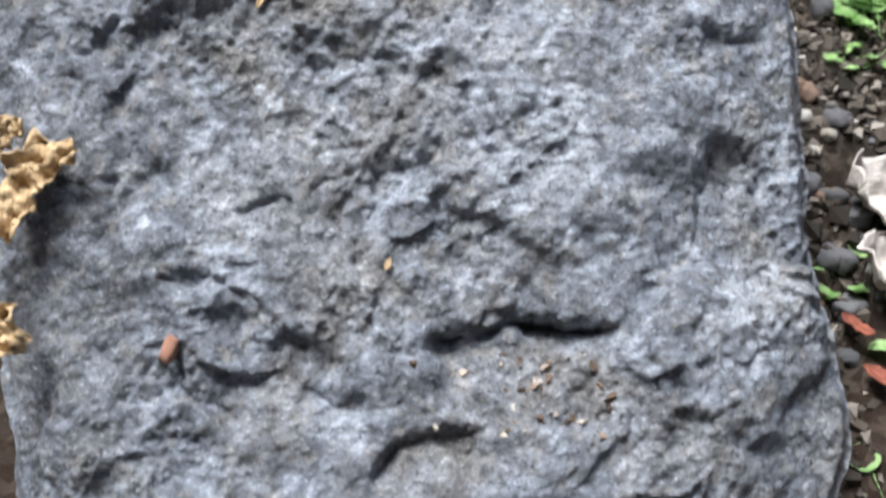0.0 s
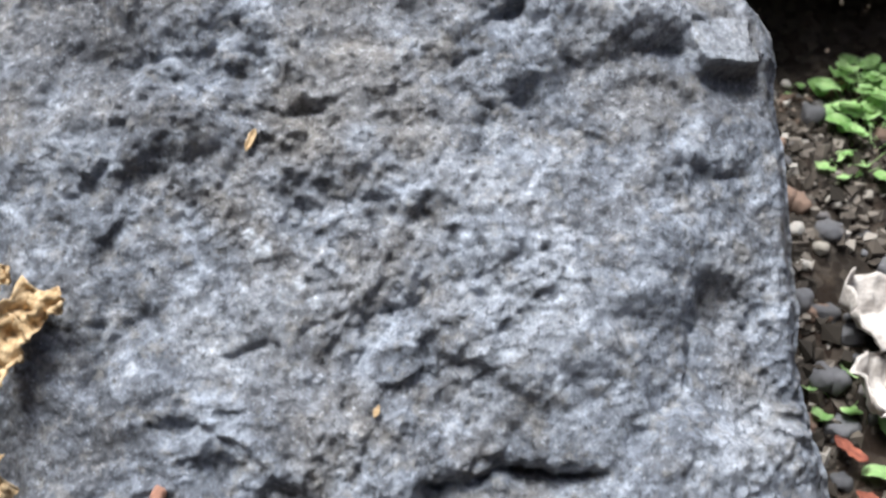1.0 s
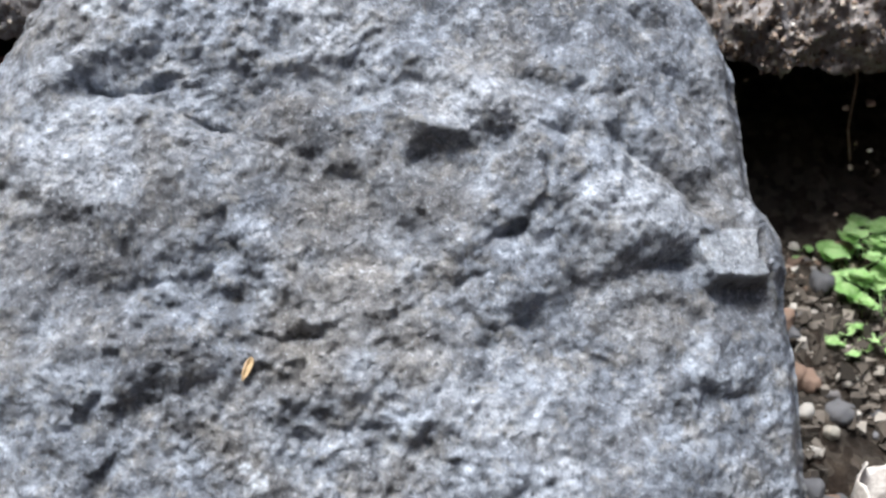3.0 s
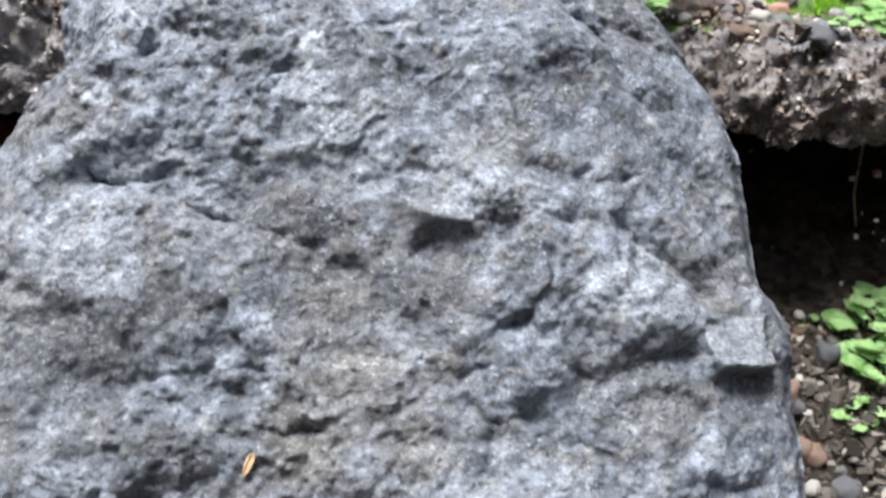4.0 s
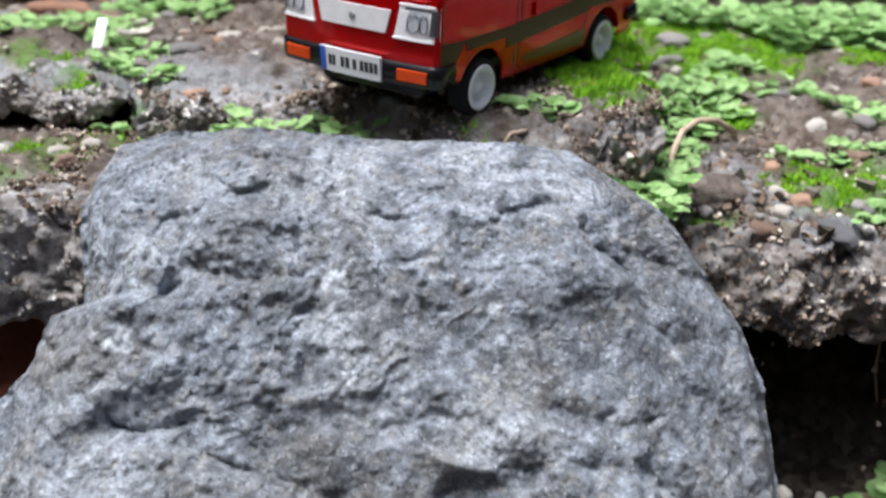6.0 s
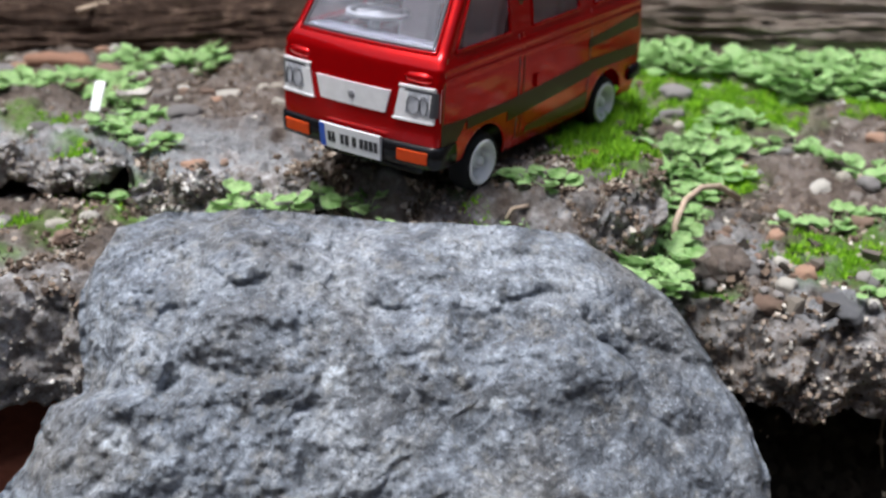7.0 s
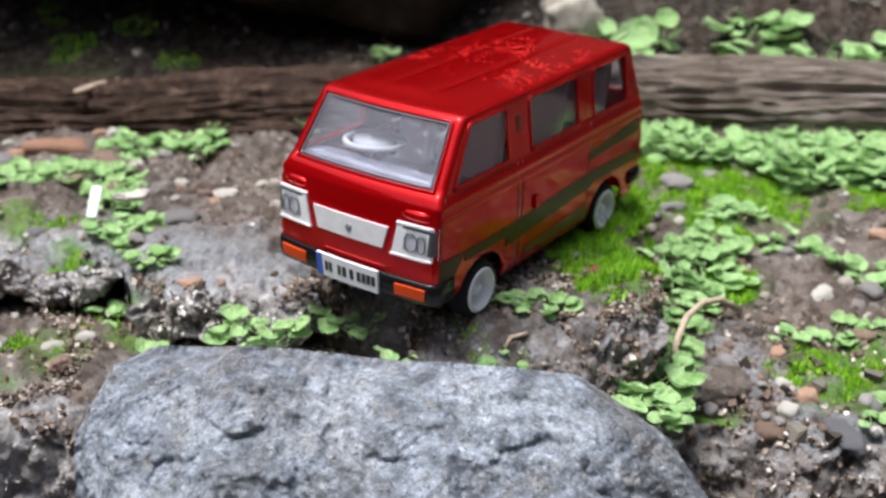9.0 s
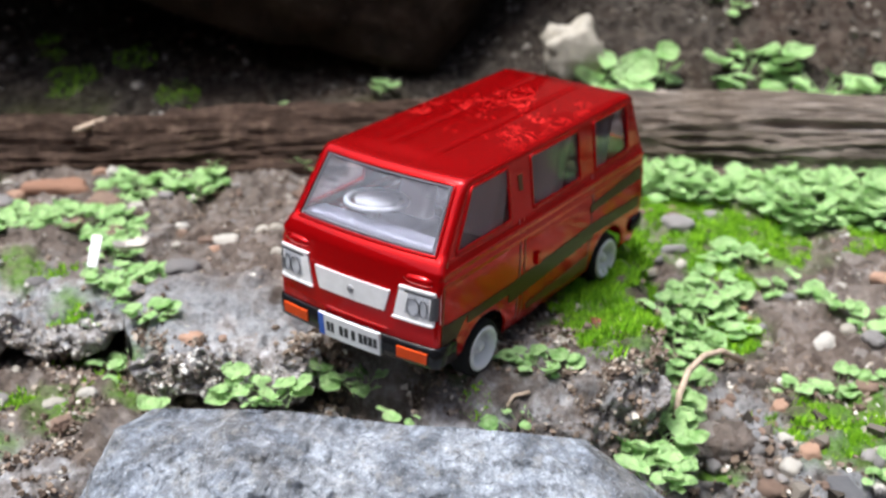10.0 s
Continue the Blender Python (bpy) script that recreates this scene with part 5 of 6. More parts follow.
plant("dense bright green weed filling a crack", [(0.066, 0.353, 0.012, 0.012, 38), (0.059, 0.342, 0.009, 0.008, 24), (0.072, 0.368, 0.008, 0.006, 14)], 0.0050, 0.0026)
plant("bright green weed hanging into the crack", [(0.0485, 0.306, 0.007, 0.011, 26), (0.044, 0.293, 0.007, 0.008, 16), (0.052, 0.317, 0.006, 0.005, 10)], 0.0052, 0.0028, 0.1575)
plant(FRESH, [(0.084, 0.392, 0.009, 0.004, 14)], 0.0048)
plant(FRESH, [(0.0967, 0.375, 0.007, 0.003, 9), (0.1055, 0.3675, 0.004, 0.003, 5)], 0.0046)
plant(FRESH, [(0.099, 0.3320, 0.007, 0.0035, 11), (0.0850, 0.3280, 0.0035, 0.002, 5), (0.109, 0.3300, 0.004, 0.002, 5)], 0.0040)
plant(FRESH, [(0.1165, 0.357, 0.008, 0.005, 14)], 0.0050)
plant(FRESH, [(0.073, 0.379, 0.006, 0.003, 9)], 0.0046)
CARPET = "dense bright green carpet of small round leaves"
plant(CARPET, [(0.083, 0.436, 0.020, 0.011, 85), (0.068, 0.440, 0.012, 0.007, 30)], 0.0062, 0.0035)
plant(CARPET, [(0.118, 0.424, 0.022, 0.013, 105), (0.104, 0.441, 0.016, 0.007, 40)], 0.0064, 0.0035)
plant(CARPET, [(0.147, 0.420, 0.022, 0.016, 100), (0.140, 0.442, 0.022, 0.006, 40)], 0.0064, 0.0035)
plant(CARPET, [(0.190, 0.425, 0.026, 0.018, 70)], 0.0064, 0.0035)
plant("two broad pale green leaves behind the log", [(0.060, 0.499, 0.006, 0.006, 4), (0.079, 0.502, 0.006, 0.004, 3)], 0.0135, 0.007, tilt=40, group="weeds behind the log")
plant("pale green weeds in the shade behind the log", [(0.112, 0.508, 0.012, 0.006, 9), (0.138, 0.502, 0.014, 0.006, 9), (0.165, 0.498, 0.012, 0.006, 8)], 0.0098, 0.005, group="weeds behind the log")
plant("tiny green seedling in dark soil", [(-0.067, 0.506, 0.003, 0.003, 3)], 0.0050, 0.003, group="weeds behind the log")
plant("tiny green seedling in dark soil", [(-0.028, 0.512, 0.003, 0.003, 3)], 0.0048, 0.003, group="weeds behind the log")
plant("sparse green seedlings on the soil bank", [(0.100, 0.56, 0.004, 0.006, 4), (0.112, 0.536, 0.004, 0.004, 4), (0.135, 0.57, 0.006, 0.01, 5)], 0.0080, 0.003, group="weeds behind the log")
YARD = "weeds on the low soil"
plant("bright green round-leaved weed on the slope below the ledge", [(0.116, 0.298, 0.009, 0.012, 30), (0.1135, 0.285, 0.007, 0.010, 24), (0.114, 0.269, 0.007, 0.009, 16)], 0.0056, 0.0045, group=YARD)
plant("tiny green leaf on the shaded slope", [(0.1015, 0.303, 0.002, 0.002, 2)], 0.0046, 0.002, group=YARD)
plant("tiny green leaf on the shaded slope", [(0.0955, 0.297, 0.002, 0.002, 1), (0.0985, 0.290, 0.001, 0.001, 1)], 0.0040, 0.002, group=YARD)
plant("small green seedling among gravel", [(0.104, 0.264, 0.004, 0.003, 5)], 0.0044, 0.002, group=YARD)
plant("small green leaves among gravel", [(0.094, 0.212, 0.007, 0.004, 6), (0.105, 0.199, 0.005, 0.004, 4), (0.096, 0.172, 0.005, 0.004, 3)], 0.0058, 0.002, group=YARD)


def moss_patch(label, spots, height=0.0026, density=5.5):
    """Short upright shoots, too many to count: density per square millimetre."""
    verts, faces = [], []
    for px, py, r in spots:
        count = int(density * math.pi * (r * 1000) ** 2)
        a = np.array([dice.uniform(0, 2 * math.pi) for _ in range(count)])
        d = r * np.sqrt(np.array([dice.random() for _ in range(count)]))
        x, y = px + d * np.cos(a), py + d * np.sin(a)
        keep = fractal(np.stack([x, y, x * 0], -1), 0.008, 3, 0.5, 411) > -0.35 + 0.9 * (d / r) ** 3 - 0.25
        x, y = x[keep], y[keep]
        z = height_at(x, y) - 0.0004
        for cx, cy, cz in zip(x, y, z):
            h, w, t = height * dice.uniform(0.5, 1.3), 0.00034 * dice.uniform(0.7, 1.3), dice.uniform(0, 6.28)
            n = len(verts)
            for k in range(3):
                verts.append((cx + w * math.cos(t + 2.09 * k), cy + w * math.sin(t + 2.09 * k), cz))
            verts.append((cx + dice.uniform(-1, 1) * h * 0.5, cy + dice.uniform(-1, 1) * h * 0.5, cz + h))
            faces += [(n, n + 1, n + 3), (n + 1, n + 2, n + 3), (n + 2, n, n + 3)]
    me = mesh_from("moss", verts, faces, MOSS, False)
    return tagged(new("moss", me), label, "moss", kind="stuff")


moss_patch("bright yellow-green moss cushion beside the wheels", [(0.034, 0.342, 0.013), (0.041, 0.355, 0.010), (0.042, 0.334, 0.010), (0.030, 0.330, 0.008), (0.037, 0.322, 0.008), (0.048, 0.372, 0.010), (0.050, 0.388, 0.009)], 0.0026, 6.5)
moss_patch("flat yellow-green moss on the slab", [(0.090, 0.315, 0.010), (0.101, 0.318, 0.012), (0.114, 0.320, 0.011), (0.079, 0.318, 0.006), (0.076, 0.350, 0.009), (0.058, 0.297, 0.006), (0.055, 0.288, 0.005)], 0.0020, 6.0)
moss_patch("wide low moss patch behind the van", [(0.078, 0.409, 0.018), (0.097, 0.402, 0.014), (0.061, 0.414, 0.012), (0.080, 0.385, 0.011), (0.125, 0.402, 0.010), (0.056, 0.400, 0.009)], 0.0020, 4.5)
moss_patch("thin moss in the joints of the ledge", [(-0.112, 0.371, 0.007), (-0.098, 0.341, 0.006), (-0.088, 0.327, 0.006), (-0.105, 0.317, 0.006), (-0.120, 0.322, 0.006), (0.005, 0.302, 0.004)], 0.0017, 2.6)


moss_patch("thin dull moss on the shaded soil behind the log", [(-0.150, 0.520, 0.012), (-0.128, 0.535, 0.009), (-0.108, 0.515, 0.010), (-0.165, 0.545, 0.010)], 0.0020, 0.8)


# ---- pebbles and debris ----
def pebble_mesh(seed, material, boxy=0.25):
    bm = bmesh.new()
    bmesh.ops.create_icosphere(bm, subdivisions=3, radius=0.5)
    p = np.array([v.co[:] for v in bm.verts]) * 2
    box = p / np.abs(p).max(axis=1, keepdims=True)
    q = (p * (1 - boxy) + box * boxy) * 0.5 * (1 + 0.26 * fractal(p + seed * 2.7, 1.0, 5, 0.55, seed)[:, None])
    for v, c in zip(bm.verts, q):
        v.co = c
    return from_bm("pebble", bm, material, True)


KINDS = {"grey": [pebble_mesh(k, PEBBLE_GREY, 0.15) for k in range(4)], "pale": [pebble_mesh(10 + k, PEBBLE_PALE) for k in range(4)], "brown": [pebble_mesh(20 + k, PEBBLE_BROWN, 0.4) for k in range(4)], "dark": [pebble_mesh(40 + k, PEBBLE_DARK, 0.3) for k in range(4)], "orange": [pebble_mesh(30 + k, PEBBLE_ORANGE, 0.4) for k in range(4)]}


def pebble(kind, x, y, w, d, h, label, turn=0.0, sink=0.42, z=None):
    ob = new("pebble", KINDS[kind][dice.randrange(4)])
    z = float(height_at(x, y)[0]) if z is None else z
    ob.matrix_world = pose(x, y, z + h * (0.5 - sink), dice.uniform(-8, 8), dice.uniform(-8, 8), turn) @ Matrix.Diagonal((w, d, h, 1))
    return tagged(ob, label, "pebble", "pebbles on the ledge")


pebble("orange", -0.131, 0.434, 0.020, 0.010, 0.008, "orange-brown flat stone on the ledge", 10)
pebble("brown", -0.112, 0.424, 0.013, 0.009, 0.007, "dull pinkish brown stone on the ledge", -20)
pebble("grey", -0.146, 0.421, 0.013, 0.009, 0.005, "flat grey stone on the ledge")
pebble("pale", -0.115, 0.446, 0.005, 0.005, 0.004, "small white stone on soil")
pebble("pale", -0.0885, 0.3195, 0.0045, 0.0042, 0.0040, "small white pebble on the low block")
pebble("pale", -0.0954, 0.3155, 0.0055, 0.0035, 0.0022, "flat greenish white pebble", 20)
pebble("grey", -0.0746, 0.363, 0.010, 0.007, 0.005, "smooth blue-grey pebble sunk in grit")
pebble("pale", -0.066, 0.384, 0.009, 0.007, 0.004, "rough pale stone sunk in grit")
pebble("pale", -0.082, 0.401, 0.004, 0.003, 0.002, "small white chip on grit")
pebble("pale", -0.052, 0.393, 0.004, 0.003, 0.002, "small white chip on grit")
pebble("brown", -0.101, 0.397, 0.009, 0.008, 0.005, "brown stone sunk in grit")
pebble("grey", 0.0707, 0.410, 0.0090, 0.0080, 0.0050, "rounded brown-grey stone in moss")
pebble("grey", 0.083, 0.4175, 0.006, 0.004, 0.003, "flat blue-grey stone in moss")
pebble("pale", 0.0995, 0.351, 0.0095, 0.0075, 0.0055, "large white quartz pebble", 35)
pebble("pale", 0.107, 0.354, 0.004, 0.004, 0.003, "small orange-white stone chip")
pebble("grey", 0.112, 0.349, 0.007, 0.006, 0.005, "blue-grey pebble sunk in soil")
pebble("pale", 0.0830, 0.346, 0.0028, 0.0035, 0.003, "tiny white pebble on soil")
pebble("pale", 0.0315, 0.3425, 0.0046, 0.0026, 0.0020, "small white flake on moss", -25)
pebble("pale", 0.0455, 0.3405, 0.0045, 0.0030, 0.0025, "small cream pebble beside moss")
pebble("pale", 0.0378, 0.3205, 0.0045, 0.0028, 0.0022, "small cream pebble on the ledge edge", -15)
pebble("pale", 0.026, 0.322, 0.003, 0.003, 0.002, "tiny cream pebble on the ledge edge")
stone = new("stone", boulder_mesh("stone", (0.0078, 0.0056, 0.0042), 17, SLAB, 0.2, 4, 0.35))
stone.matrix_world = pose(0.0640, 0.3105, float(height_at(0.0640, 0.3105)[0]) + 0.0008, 0, 0, 15)
tagged(stone, "rounded grey-brown stone set in the slab", "stone")
pebble("dark", 0.0895, 0.2945, 0.0065, 0.0125, 0.0045, "long smooth dark grey pebble set in the slab", 8)
pebble("grey", 0.108, 0.3005, 0.012, 0.008, 0.006, "smooth dark grey pebble set in the slab")
pebble("brown", 0.107, 0.290, 0.008, 0.006, 0.005, "orange-brown stone set in the slab")
pebble("pale", 0.0655, 0.3005, 0.0042, 0.0045, 0.003, "white pebble set in the slab")
pebble("pale", 0.0695, 0.2925, 0.003, 0.0045, 0.003, "white chip set in the slab")
pebble("pale", 0.100, 0.314, 0.0042, 0.004, 0.003, "cream pebble on moss")
pebble("grey", 0.071, 0.3095, 0.006, 0.005, 0.004, "grey pebble set in the slab")
pebble("pale", 0.079, 0.3105, 0.004, 0.003, 0.003, "pale pebble set in the slab")
pebble("grey", 0.0665, 0.396, 0.008, 0.004, 0.004, "flat grey stone beside moss")
pebble("pale", 0.0585, 0.3835, 0.005, 0.003, 0.002, "yellowish flat chip beside moss")
lump = new("mortar_lump", boulder_mesh("mortar_lump", (0.0105, 0.007, 0.0115), 14, PEBBLE_PALE, 0.3, 4, 0.5))
lump.matrix_world = pose(0.047, 0.512, 0.193, 0, -25, 0)
tagged(lump, "whitish broken lump of mortar on the bank", "mortar lump")
pebble("grey", -0.105, 0.488, 0.004, 0.004, 0.003, "small grey pebble in dark soil")
pebble("pale", -0.090, 0.492, 0.004, 0.003, 0.003, "small pale pebble in dark soil")
pebble("pale", -0.046, 0.493, 0.007, 0.004, 0.004, "small pale pebble in dark soil")
# gravel beside the rock
for kind, x, y, w, h, label in (("pale", 0.0905, 0.2475, 0.0045, 0.0035, "cream pebble among gravel"), ("dark", 0.0990, 0.2485, 0.008, 0.006, "rounded dark grey pebble among gravel"),
                                ("pale", 0.0905, 0.2385, 0.0034, 0.0025, "white pebble among gravel"), ("pale", 0.0955, 0.243, 0.004, 0.003, "cream pebble among gravel"),
                                ("brown", 0.0895, 0.2575, 0.009, 0.007, "rough brown stone among gravel"), ("brown", 0.0885, 0.270, 0.008, 0.006, "brown crumb of soil"),
                                ("brown", 0.0925, 0.229, 0.006, 0.004, "small brown stone among gravel"), ("dark", 0.0915, 0.216, 0.007, 0.005, "grey stone among gravel"),
                                ("pale", 0.102, 0.256, 0.005, 0.003, "pale chip among gravel")):
    pebble(kind, x, y, w, w * 0.85, h, label, dice.uniform(0, 90))
for k in range(50):
    x, y = 0.080 + 0.045 * dice.random(), dice.uniform(0.185, 0.285)
    kind = dice.choice(["dark", "dark", "dark", "grey", "brown"])
    w = 0.0022 + 0.0055 * dice.random() ** 1.7
    pebble(kind, x, y, w, w * dice.uniform(0.7, 1), w * 0.75, {"dark": "dark grey pebble among gravel", "grey": "grey pebble among gravel", "brown": "brown stone among gravel"}[kind], dice.uniform(0, 180), 0.42)
for k in range(230):
    x, y = dice.uniform(-0.16, 0.17), dice.uniform(0.275, 0.45)
    if -0.045 < x < 0.06 and 0.285 < y < 0.40:
        continue
    kind = dice.choice(["grey", "grey", "brown", "brown", "pale", "pale", "orange"])
    w = 0.0016 + 0.0042 * dice.random() ** 1.6
    pebble(kind, x, y, w, w * dice.uniform(0.6, 1), w * 0.65, {"grey": "small grey pebble sunk in grit", "brown": "small brown stone sunk in grit", "pale": "small pale pebble sunk in grit", "orange": "small orange-brown chip sunk in grit"}[kind], dice.uniform(0, 180), 0.45)


for k in range(100):
    x, y = dice.uniform(0.052, 0.135), 0.284 + 0.046 * dice.random() ** 1.3
    kind = dice.choice(["grey", "grey", "brown", "pale", "brown", "grey"])
    w = 0.0018 + 0.0046 * dice.random() ** 2.2
    pebble(kind, x, y, w, w * dice.uniform(0.65, 1), w * 0.6, {"grey": "grey pebble set in the slab", "brown": "brown pebble set in the slab", "pale": "cream pebble set in the slab"}[kind], dice.uniform(0, 180), 0.5)


def grains(label, at, size, material, seed):
    """Grit: very many tiny angular grains in one mesh."""
    r, count = np.random.RandomState(seed), len(at)
    g = 1.0
    corners = np.array([(x, y, z) for x in (-g, g) for y in (-g, g) for z in (-g, g)]) * 0.36
    quads = np.array([(0, 1, 3, 2), (4, 6, 7, 5), (0, 4, 5, 1), (2, 3, 7, 6), (0, 2, 6, 4), (1, 5, 7, 3)])
    shape = corners[None] * (0.55 + 0.7 * r.rand(count, 1, 3)) + 0.14 * r.randn(count, 8, 3)
    t, k = r.rand(count) * 6.28, r.randn(count) * 0.5
    c, s, ck, sk = np.cos(t)[:, None], np.sin(t)[:, None], np.cos(k)[:, None], np.sin(k)[:, None]
    x, y, z = shape[..., 0] * c - shape[..., 1] * s, shape[..., 0] * s + shape[..., 1] * c, shape[..., 2]
    y, z = y * ck - z * sk, y * sk + z * ck
    v = np.stack([x, y, z], -1) * size[:, None, None] + at[:, None]
    faces = (quads[None] + 8 * np.arange(count)[:, None, None]).reshape(-1, 4)
    me = mesh_from("grit", v.reshape(-1, 3), faces, material, False)
    return tagged(new("grit", me), label, "grit", kind="stuff")


def crumbs(label, regions, count, low, high, material, seed):
    """Grit strewn over oblongs of the plan."""
    r = np.random.RandomState(seed + 100)
    box = np.array(regions)[r.randint(len(regions), size=count)]
    x, y = box[:, 0] + (box[:, 1] - box[:, 0]) * r.rand(count), box[:, 2] + (box[:, 3] - box[:, 2]) * r.rand(count)
    keep = fractal(np.stack([x, y, x * 0], -1), 0.02, 3, 0.6, seed) > -0.7 + 0.9 * r.rand(count)
    x, y = x[keep], y[keep]
    size = low + (high - low) * r.rand(len(x)) ** 3.0
    return grains(label, np.stack([x, y, height_at(x, y) + size * 0.08], -1), size, material, seed)


def grit_material(name, stops):
    n = Nodes(name)
    return n.done(n.ramp(n.island(), stops), 0.8, Specular_IOR_Level=0.25)


GRIT = grit_material("mixed_grit", [(0.0, (0.05, 0.034, 0.026)), (0.4, (0.16, 0.115, 0.085)), (0.7, (0.28, 0.215, 0.17)), (0.9, (0.44, 0.38, 0.32)), (1.0, (0.68, 0.65, 0.6))])
DARK_GRIT = grit_material("dark_grit", [(0.0, (0.022, 0.018, 0.014)), (0.6, (0.08, 0.066, 0.054)), (0.92, (0.2, 0.175, 0.15)), (1.0, (0.45, 0.42, 0.38))])
crumbs("mixed grit and crumbs over the ledge", [(-0.17, 0.17, 0.27, 0.46), (-0.17, -0.06, 0.27, 0.34), (0.05, 0.17, 0.28, 0.34), (-0.04, 0.06, 0.30, 0.345), (-0.03, 0.05, 0.302, 0.335)], 38000, 0.0004, 0.0018, GRIT, 3)
crumbs("brown crumbs strewn along the ledge edge", [(-0.03, 0.052, 0.300, 0.338), (0.01, 0.05, 0.302, 0.33)], 5000, 0.0003, 0.0014, GRIT, 13)
crumbs("dark gravel and soil crumbs beside the rock", [(0.07, 0.16, 0.15, 0.33), (0.08, 0.12, 0.2, 0.28), (-0.16, -0.08, 0.2, 0.26)], 7000, 0.0008, 0.0045, DARK_GRIT, 5)
CHALK = grit_material("chalky_grit", [(0.0, (0.14, 0.11, 0.09)), (0.35, (0.26, 0.22, 0.19)), (0.6, (0.4, 0.36, 0.32)), (0.85, (0.6, 0.57, 0.53)), (1.0, (0.78, 0.76, 0.73))])
for slab, count in ((RIGHT, 2600), (LEFT_LOW, 3500), (LEFT_MID, 1300), (LEFT_FAR, 1300), (CENTRE, 1300)):
    near = slab.skin[np.abs(slab.skin[:, 0]) < 0.17]
    pick = np.random.RandomState(slab.seed).randint(len(near), size=count)
    grains("pale and brown grains in a broken concrete face", near[pick], 0.0004 + (0.0013 if slab in (RIGHT, CENTRE) else 0.0010) * np.random.RandomState(slab.seed + 1).rand(count) ** 3, GRIT if slab in (RIGHT, CENTRE) else CHALK, slab.seed)
pick = np.random.RandomState(9).randint(len(make_rock.skin), size=70)
grains("brown and white crumbs lodged below the slit in the rock", make_rock.skin[pick], 0.0004 + 0.0016 * np.random.RandomState(10).rand(70) ** 2, GRIT, 19)
crumbs("soil crumbs behind the log", [(-0.22, 0.22, 0.46, 0.60)], 6000, 0.0008, 0.004, DARK_GRIT, 7)


def straw_material(name, a, b):
    n = Nodes(name)
    v = n.noise(1.0, 5, 0.6, n.stretch(300, 900, 900))
    return n.done(n.ramp(v, [(0.3, a), (0.7, b)]), 0.8, n.bump(v, 0.0003, 0.5))


STRAW = straw_material("dry_tan_stalk", (0.36, 0.26, 0.18), (0.6, 0.48, 0.38))
TAN = straw_material("dry_golden_husk", (0.32, 0.2, 0.09), (0.68, 0.52, 0.32))
ASH = straw_material("dry_whitish_leaf", (0.36, 0.32, 0.29), (0.66, 0.62, 0.58))
RUST = straw_material("rust_brown_leaf", (0.12, 0.03, 0.02), (0.3, 0.09, 0.05))

stem_points = [(0.0535, 0.3145, 0.1600), (0.0545, 0.3180, 0.1640), (0.0575, 0.3240, 0.1670), (0.0625, 0.3300, 0.1680), (0.0680, 0.3340, 0.1670), (0.0740, 0.3360, 0.1630)]
tagged(new("dry_stalk", tube_mesh("dry_stalk", stem_points, 0.0008, STRAW, 10, False, [1.1, 1.1, 1.0, 1.0, 1.0, 1.2])), "curved pale tan dry stalk arching over the crack", "stalk")
for pts, r, label in (([(0.012, 0.3025, 0.1700), (0.0135, 0.3035, 0.1722), (0.0172, 0.3048, 0.1725)], 0.0005, "short grey dry twig in the crevice"),
                      ([(-0.1300, 0.4570, 0.1790), (-0.1250, 0.4660, 0.1790), (-0.1200, 0.4740, 0.1785)], 0.0010, "short tan stick lying on the earthy log"),
                      ([(0.1145, 0.325, 0.128), (0.1155, 0.319, 0.118), (0.1135, 0.314, 0.106), (0.1145, 0.311, 0.098)], 0.0003, "thin pale root hanging below the slab")):
    tagged(new("twig", tube_mesh("twig", pts, r, STRAW, 6)), label, "twig")


def flake(name, label, place, w, d, material, seed, curl=0.4, category="dry leaf", notch=0.3, crumple=0.12):
    """A curled dry leaf with thickness."""
    n, k = 26, 16
    s = np.linspace(-1, 1, n)[:, None] + np.zeros((1, k))
    t = np.linspace(-1, 1, k)[None, :] + np.zeros((n, 1))
    wide = np.sqrt(np.clip(1 - s ** 2, 0.01, 1)) * (1 + notch * fractal(np.stack([s.ravel(), t.ravel() * 0, s.ravel() * 0 + seed], -1), 0.5, 3, 0.5, seed).reshape(s.shape))
    x, y = s * w / 2, t * wide * d / 2
    z = curl * d * (t * t * 0.5 + 0.3 * s * s) + crumple * d * fractal(np.stack([x.ravel(), y.ravel(), x.ravel() * 0 + seed], -1), w * 0.25, 3, 0.5, seed, crumple > 0.2).reshape(s.shape)
    me = mesh_from(name, np.stack([x, y, z], -1).reshape(-1, 3), grid_faces(n, k), material)
    ob = new(name, me)
    thick = ob.modifiers.new("thickness", "SOLIDIFY")
    thick.thickness = 0.0003
    ob.matrix_world = place
    return tagged(ob, label, category)


def on_rock(u, v, h, turn=0.0):
    """A pose lying on the rock's face, u and v in mm."""
    at = ROCK_ORIGIN + ROCK_UP * v / 1000 + ROCK_OUT * h / 1000
    return Matrix.Translation((u / 1000, at[1], at[2])) @ pose(0, 0, 0, math.degrees(math.atan2(0.8037, 0.595)), 0, 0) @ pose(0, 0, 0, 0, 0, turn)


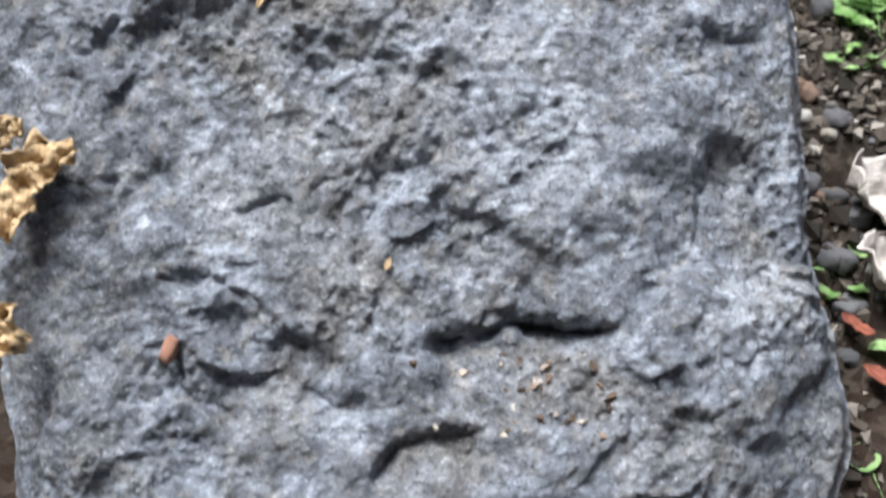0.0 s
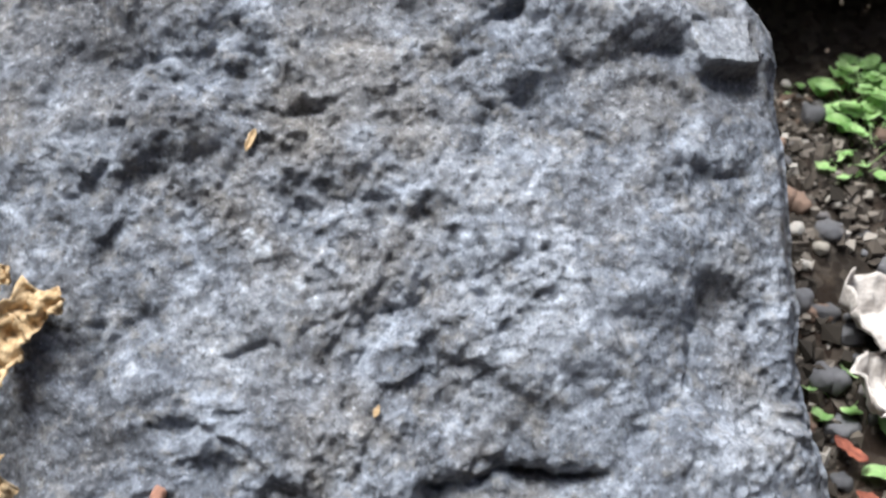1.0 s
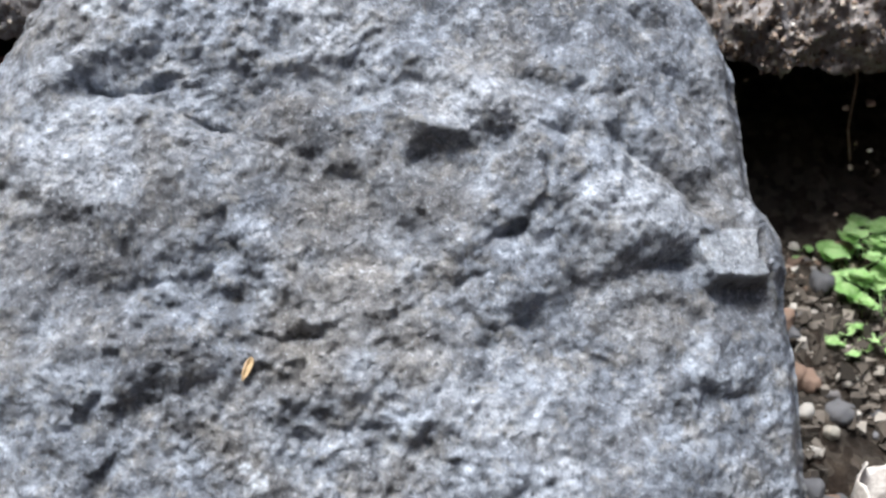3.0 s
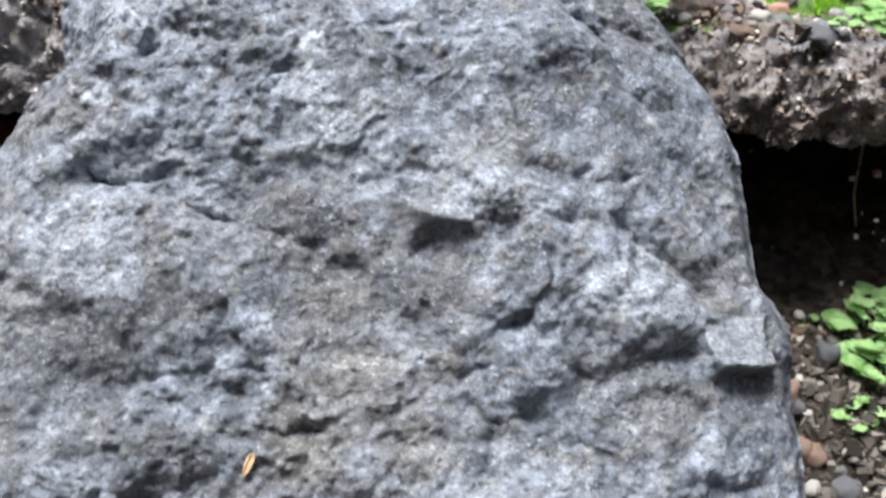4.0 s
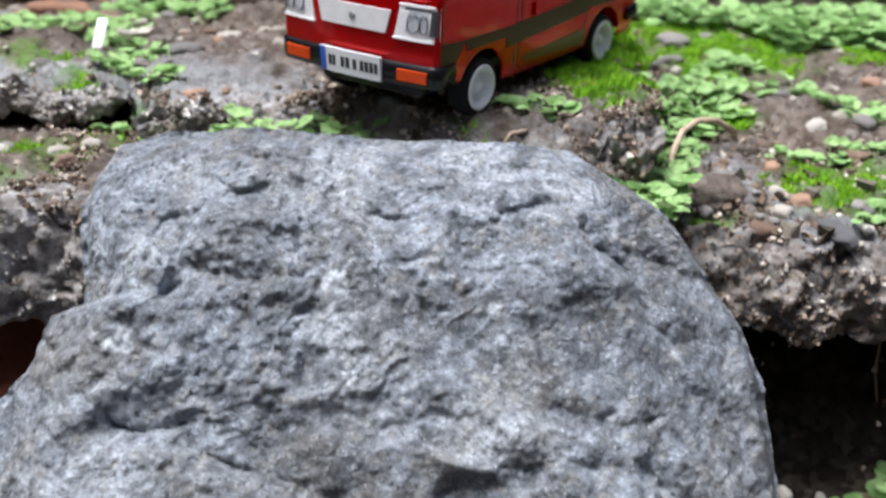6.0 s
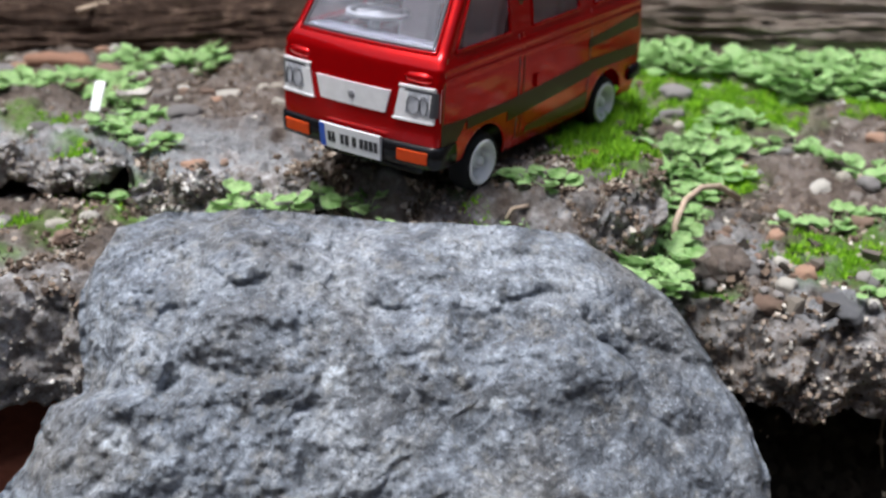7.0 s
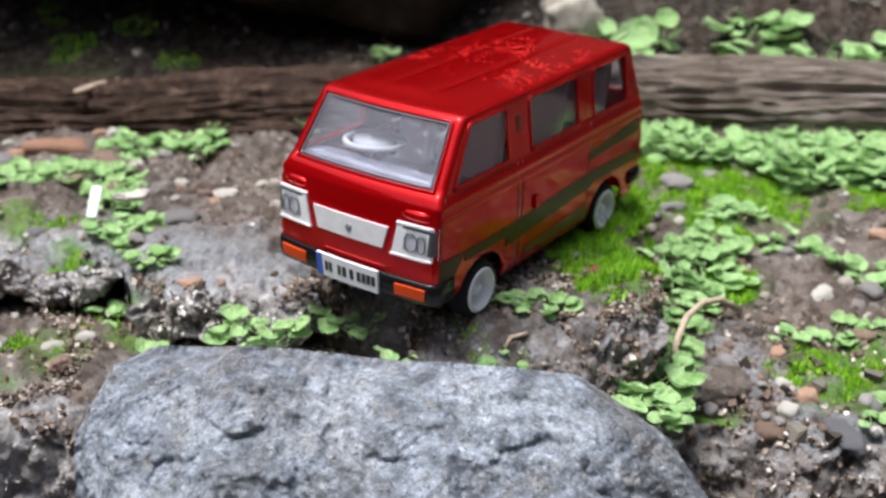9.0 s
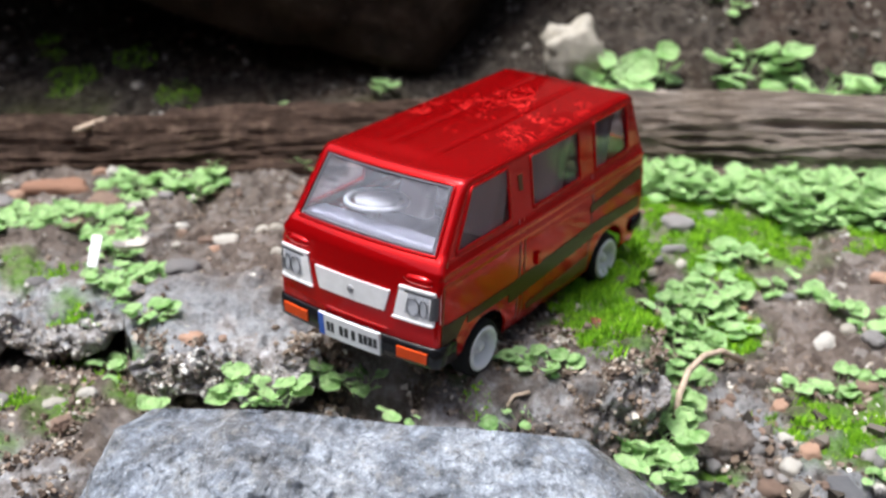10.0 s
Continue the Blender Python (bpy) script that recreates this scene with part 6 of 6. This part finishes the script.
flake("dry_husk", "golden tan dry husk lying on the rock", on_rock(-66, 88, 2.5, 15), 0.013, 0.008, TAN, 3, 0.35, "dry husk", 0.7, 0.32)
flake("dry_husk", "golden tan dry husk lying on the rock", on_rock(-70, 80, 2.5, 80), 0.014, 0.006, TAN, 5, 0.35, "dry husk", 0.7, 0.32)
flake("dry_husk", "golden tan dry husk lying on the rock", on_rock(-73, 92, 2.2, 60), 0.008, 0.006, TAN, 7, 0.35, "dry husk", 0.7, 0.32)
flake("dry_husk", "golden tan dry husk lying on the rock", on_rock(-71, 58, 2.2, 70), 0.010, 0.008, TAN, 9, 0.35, "dry husk", 0.7, 0.32)
flake("dry_husk", "golden tan dry husk lying on the rock", on_rock(-75, 70, 2.2, 100), 0.008, 0.005, TAN, 11, 0.5)
flake("seed_husk", "tiny tan seed husk on the rock", on_rock(-29.5, 120, 1.6, 70), 0.0045, 0.0014, TAN, 13, 0.5, "seed husk")
flake("seed_husk", "tiny orange seed on the rock", on_rock(-5, 71.5, 1.6, 70), 0.0024, 0.0010, TAN, 15, 0.5, "seed husk")
seed_ob = new("seed", pebble_mesh(31, pebble_material("pink_seed", (0.4, 0.2, 0.14), (0.5, 0.26, 0.18))))
seed_ob.matrix_world = on_rock(-42.5, 55.5, 1.6, 70) @ Matrix.Diagonal((0.0048, 0.0026, 0.0028, 1))
tagged(seed_ob, "small pinkish seed lying on the rock", "seed")
flake("dry_leaf", "crumpled whitish dry leaf on the gravel", pose(0.1028, 0.2244, 0.0496, 35, 8, 30), 0.022, 0.016, ASH, 17, 0.35, "dry leaf", 0.25, 0.16)
flake("dry_leaf", "crumpled whitish dry leaf on the gravel", pose(0.0992, 0.2083, 0.0400, 38, -8, 80), 0.018, 0.014, ASH, 19, 0.35, "dry leaf", 0.25, 0.16)
flake("dry_leaf", "small rust-brown leaf scrap on the ledge", pose(0.0365, 0.3315, 0.1752, 5, 5, -40), 0.007, 0.0035, RUST, 21, 0.3)
flake("dry_leaf", "rust-brown leaf scrap on the low soil", pose(0.097, 0.188, 0.0245, 5, 5, -50), 0.012, 0.004, RUST, 23, 0.3)
flake("dry_leaf", "rust-brown leaf scrap on the low soil", pose(0.093, 0.199, 0.031, 5, 5, -60), 0.009, 0.003, RUST, 25, 0.3)
strip = new("white_strip", box_mesh("white_strip", (0.0092, 0.0030, 0.0005), PLATE, 0.0002))
strip.matrix_world = pose(-0.0978, 0.3655, 0.1770, 0, -48, 84)
tagged(strip, "thin white plastic strip lying across weeds", "strip")
flake("dry_leaf", "curled pale leaf scrap on the grit", pose(-0.090, 0.374, 0.1735, 0, 0, 20), 0.010, 0.006, ASH, 29, 0.6)
brick = new("brick_rubble", boulder_mesh("brick_rubble", (0.030, 0.020, 0.018), 12, plain_material("red_brick", (0.42, 0.13, 0.075), 0.85, vary=0.5), 0.14, 5, 0.7))
brick.matrix_world = pose(-0.118, 0.298, 0.098, 8, -10, 25)
tagged(brick, "rough red-brown brick rubble under the ledge", "brick")
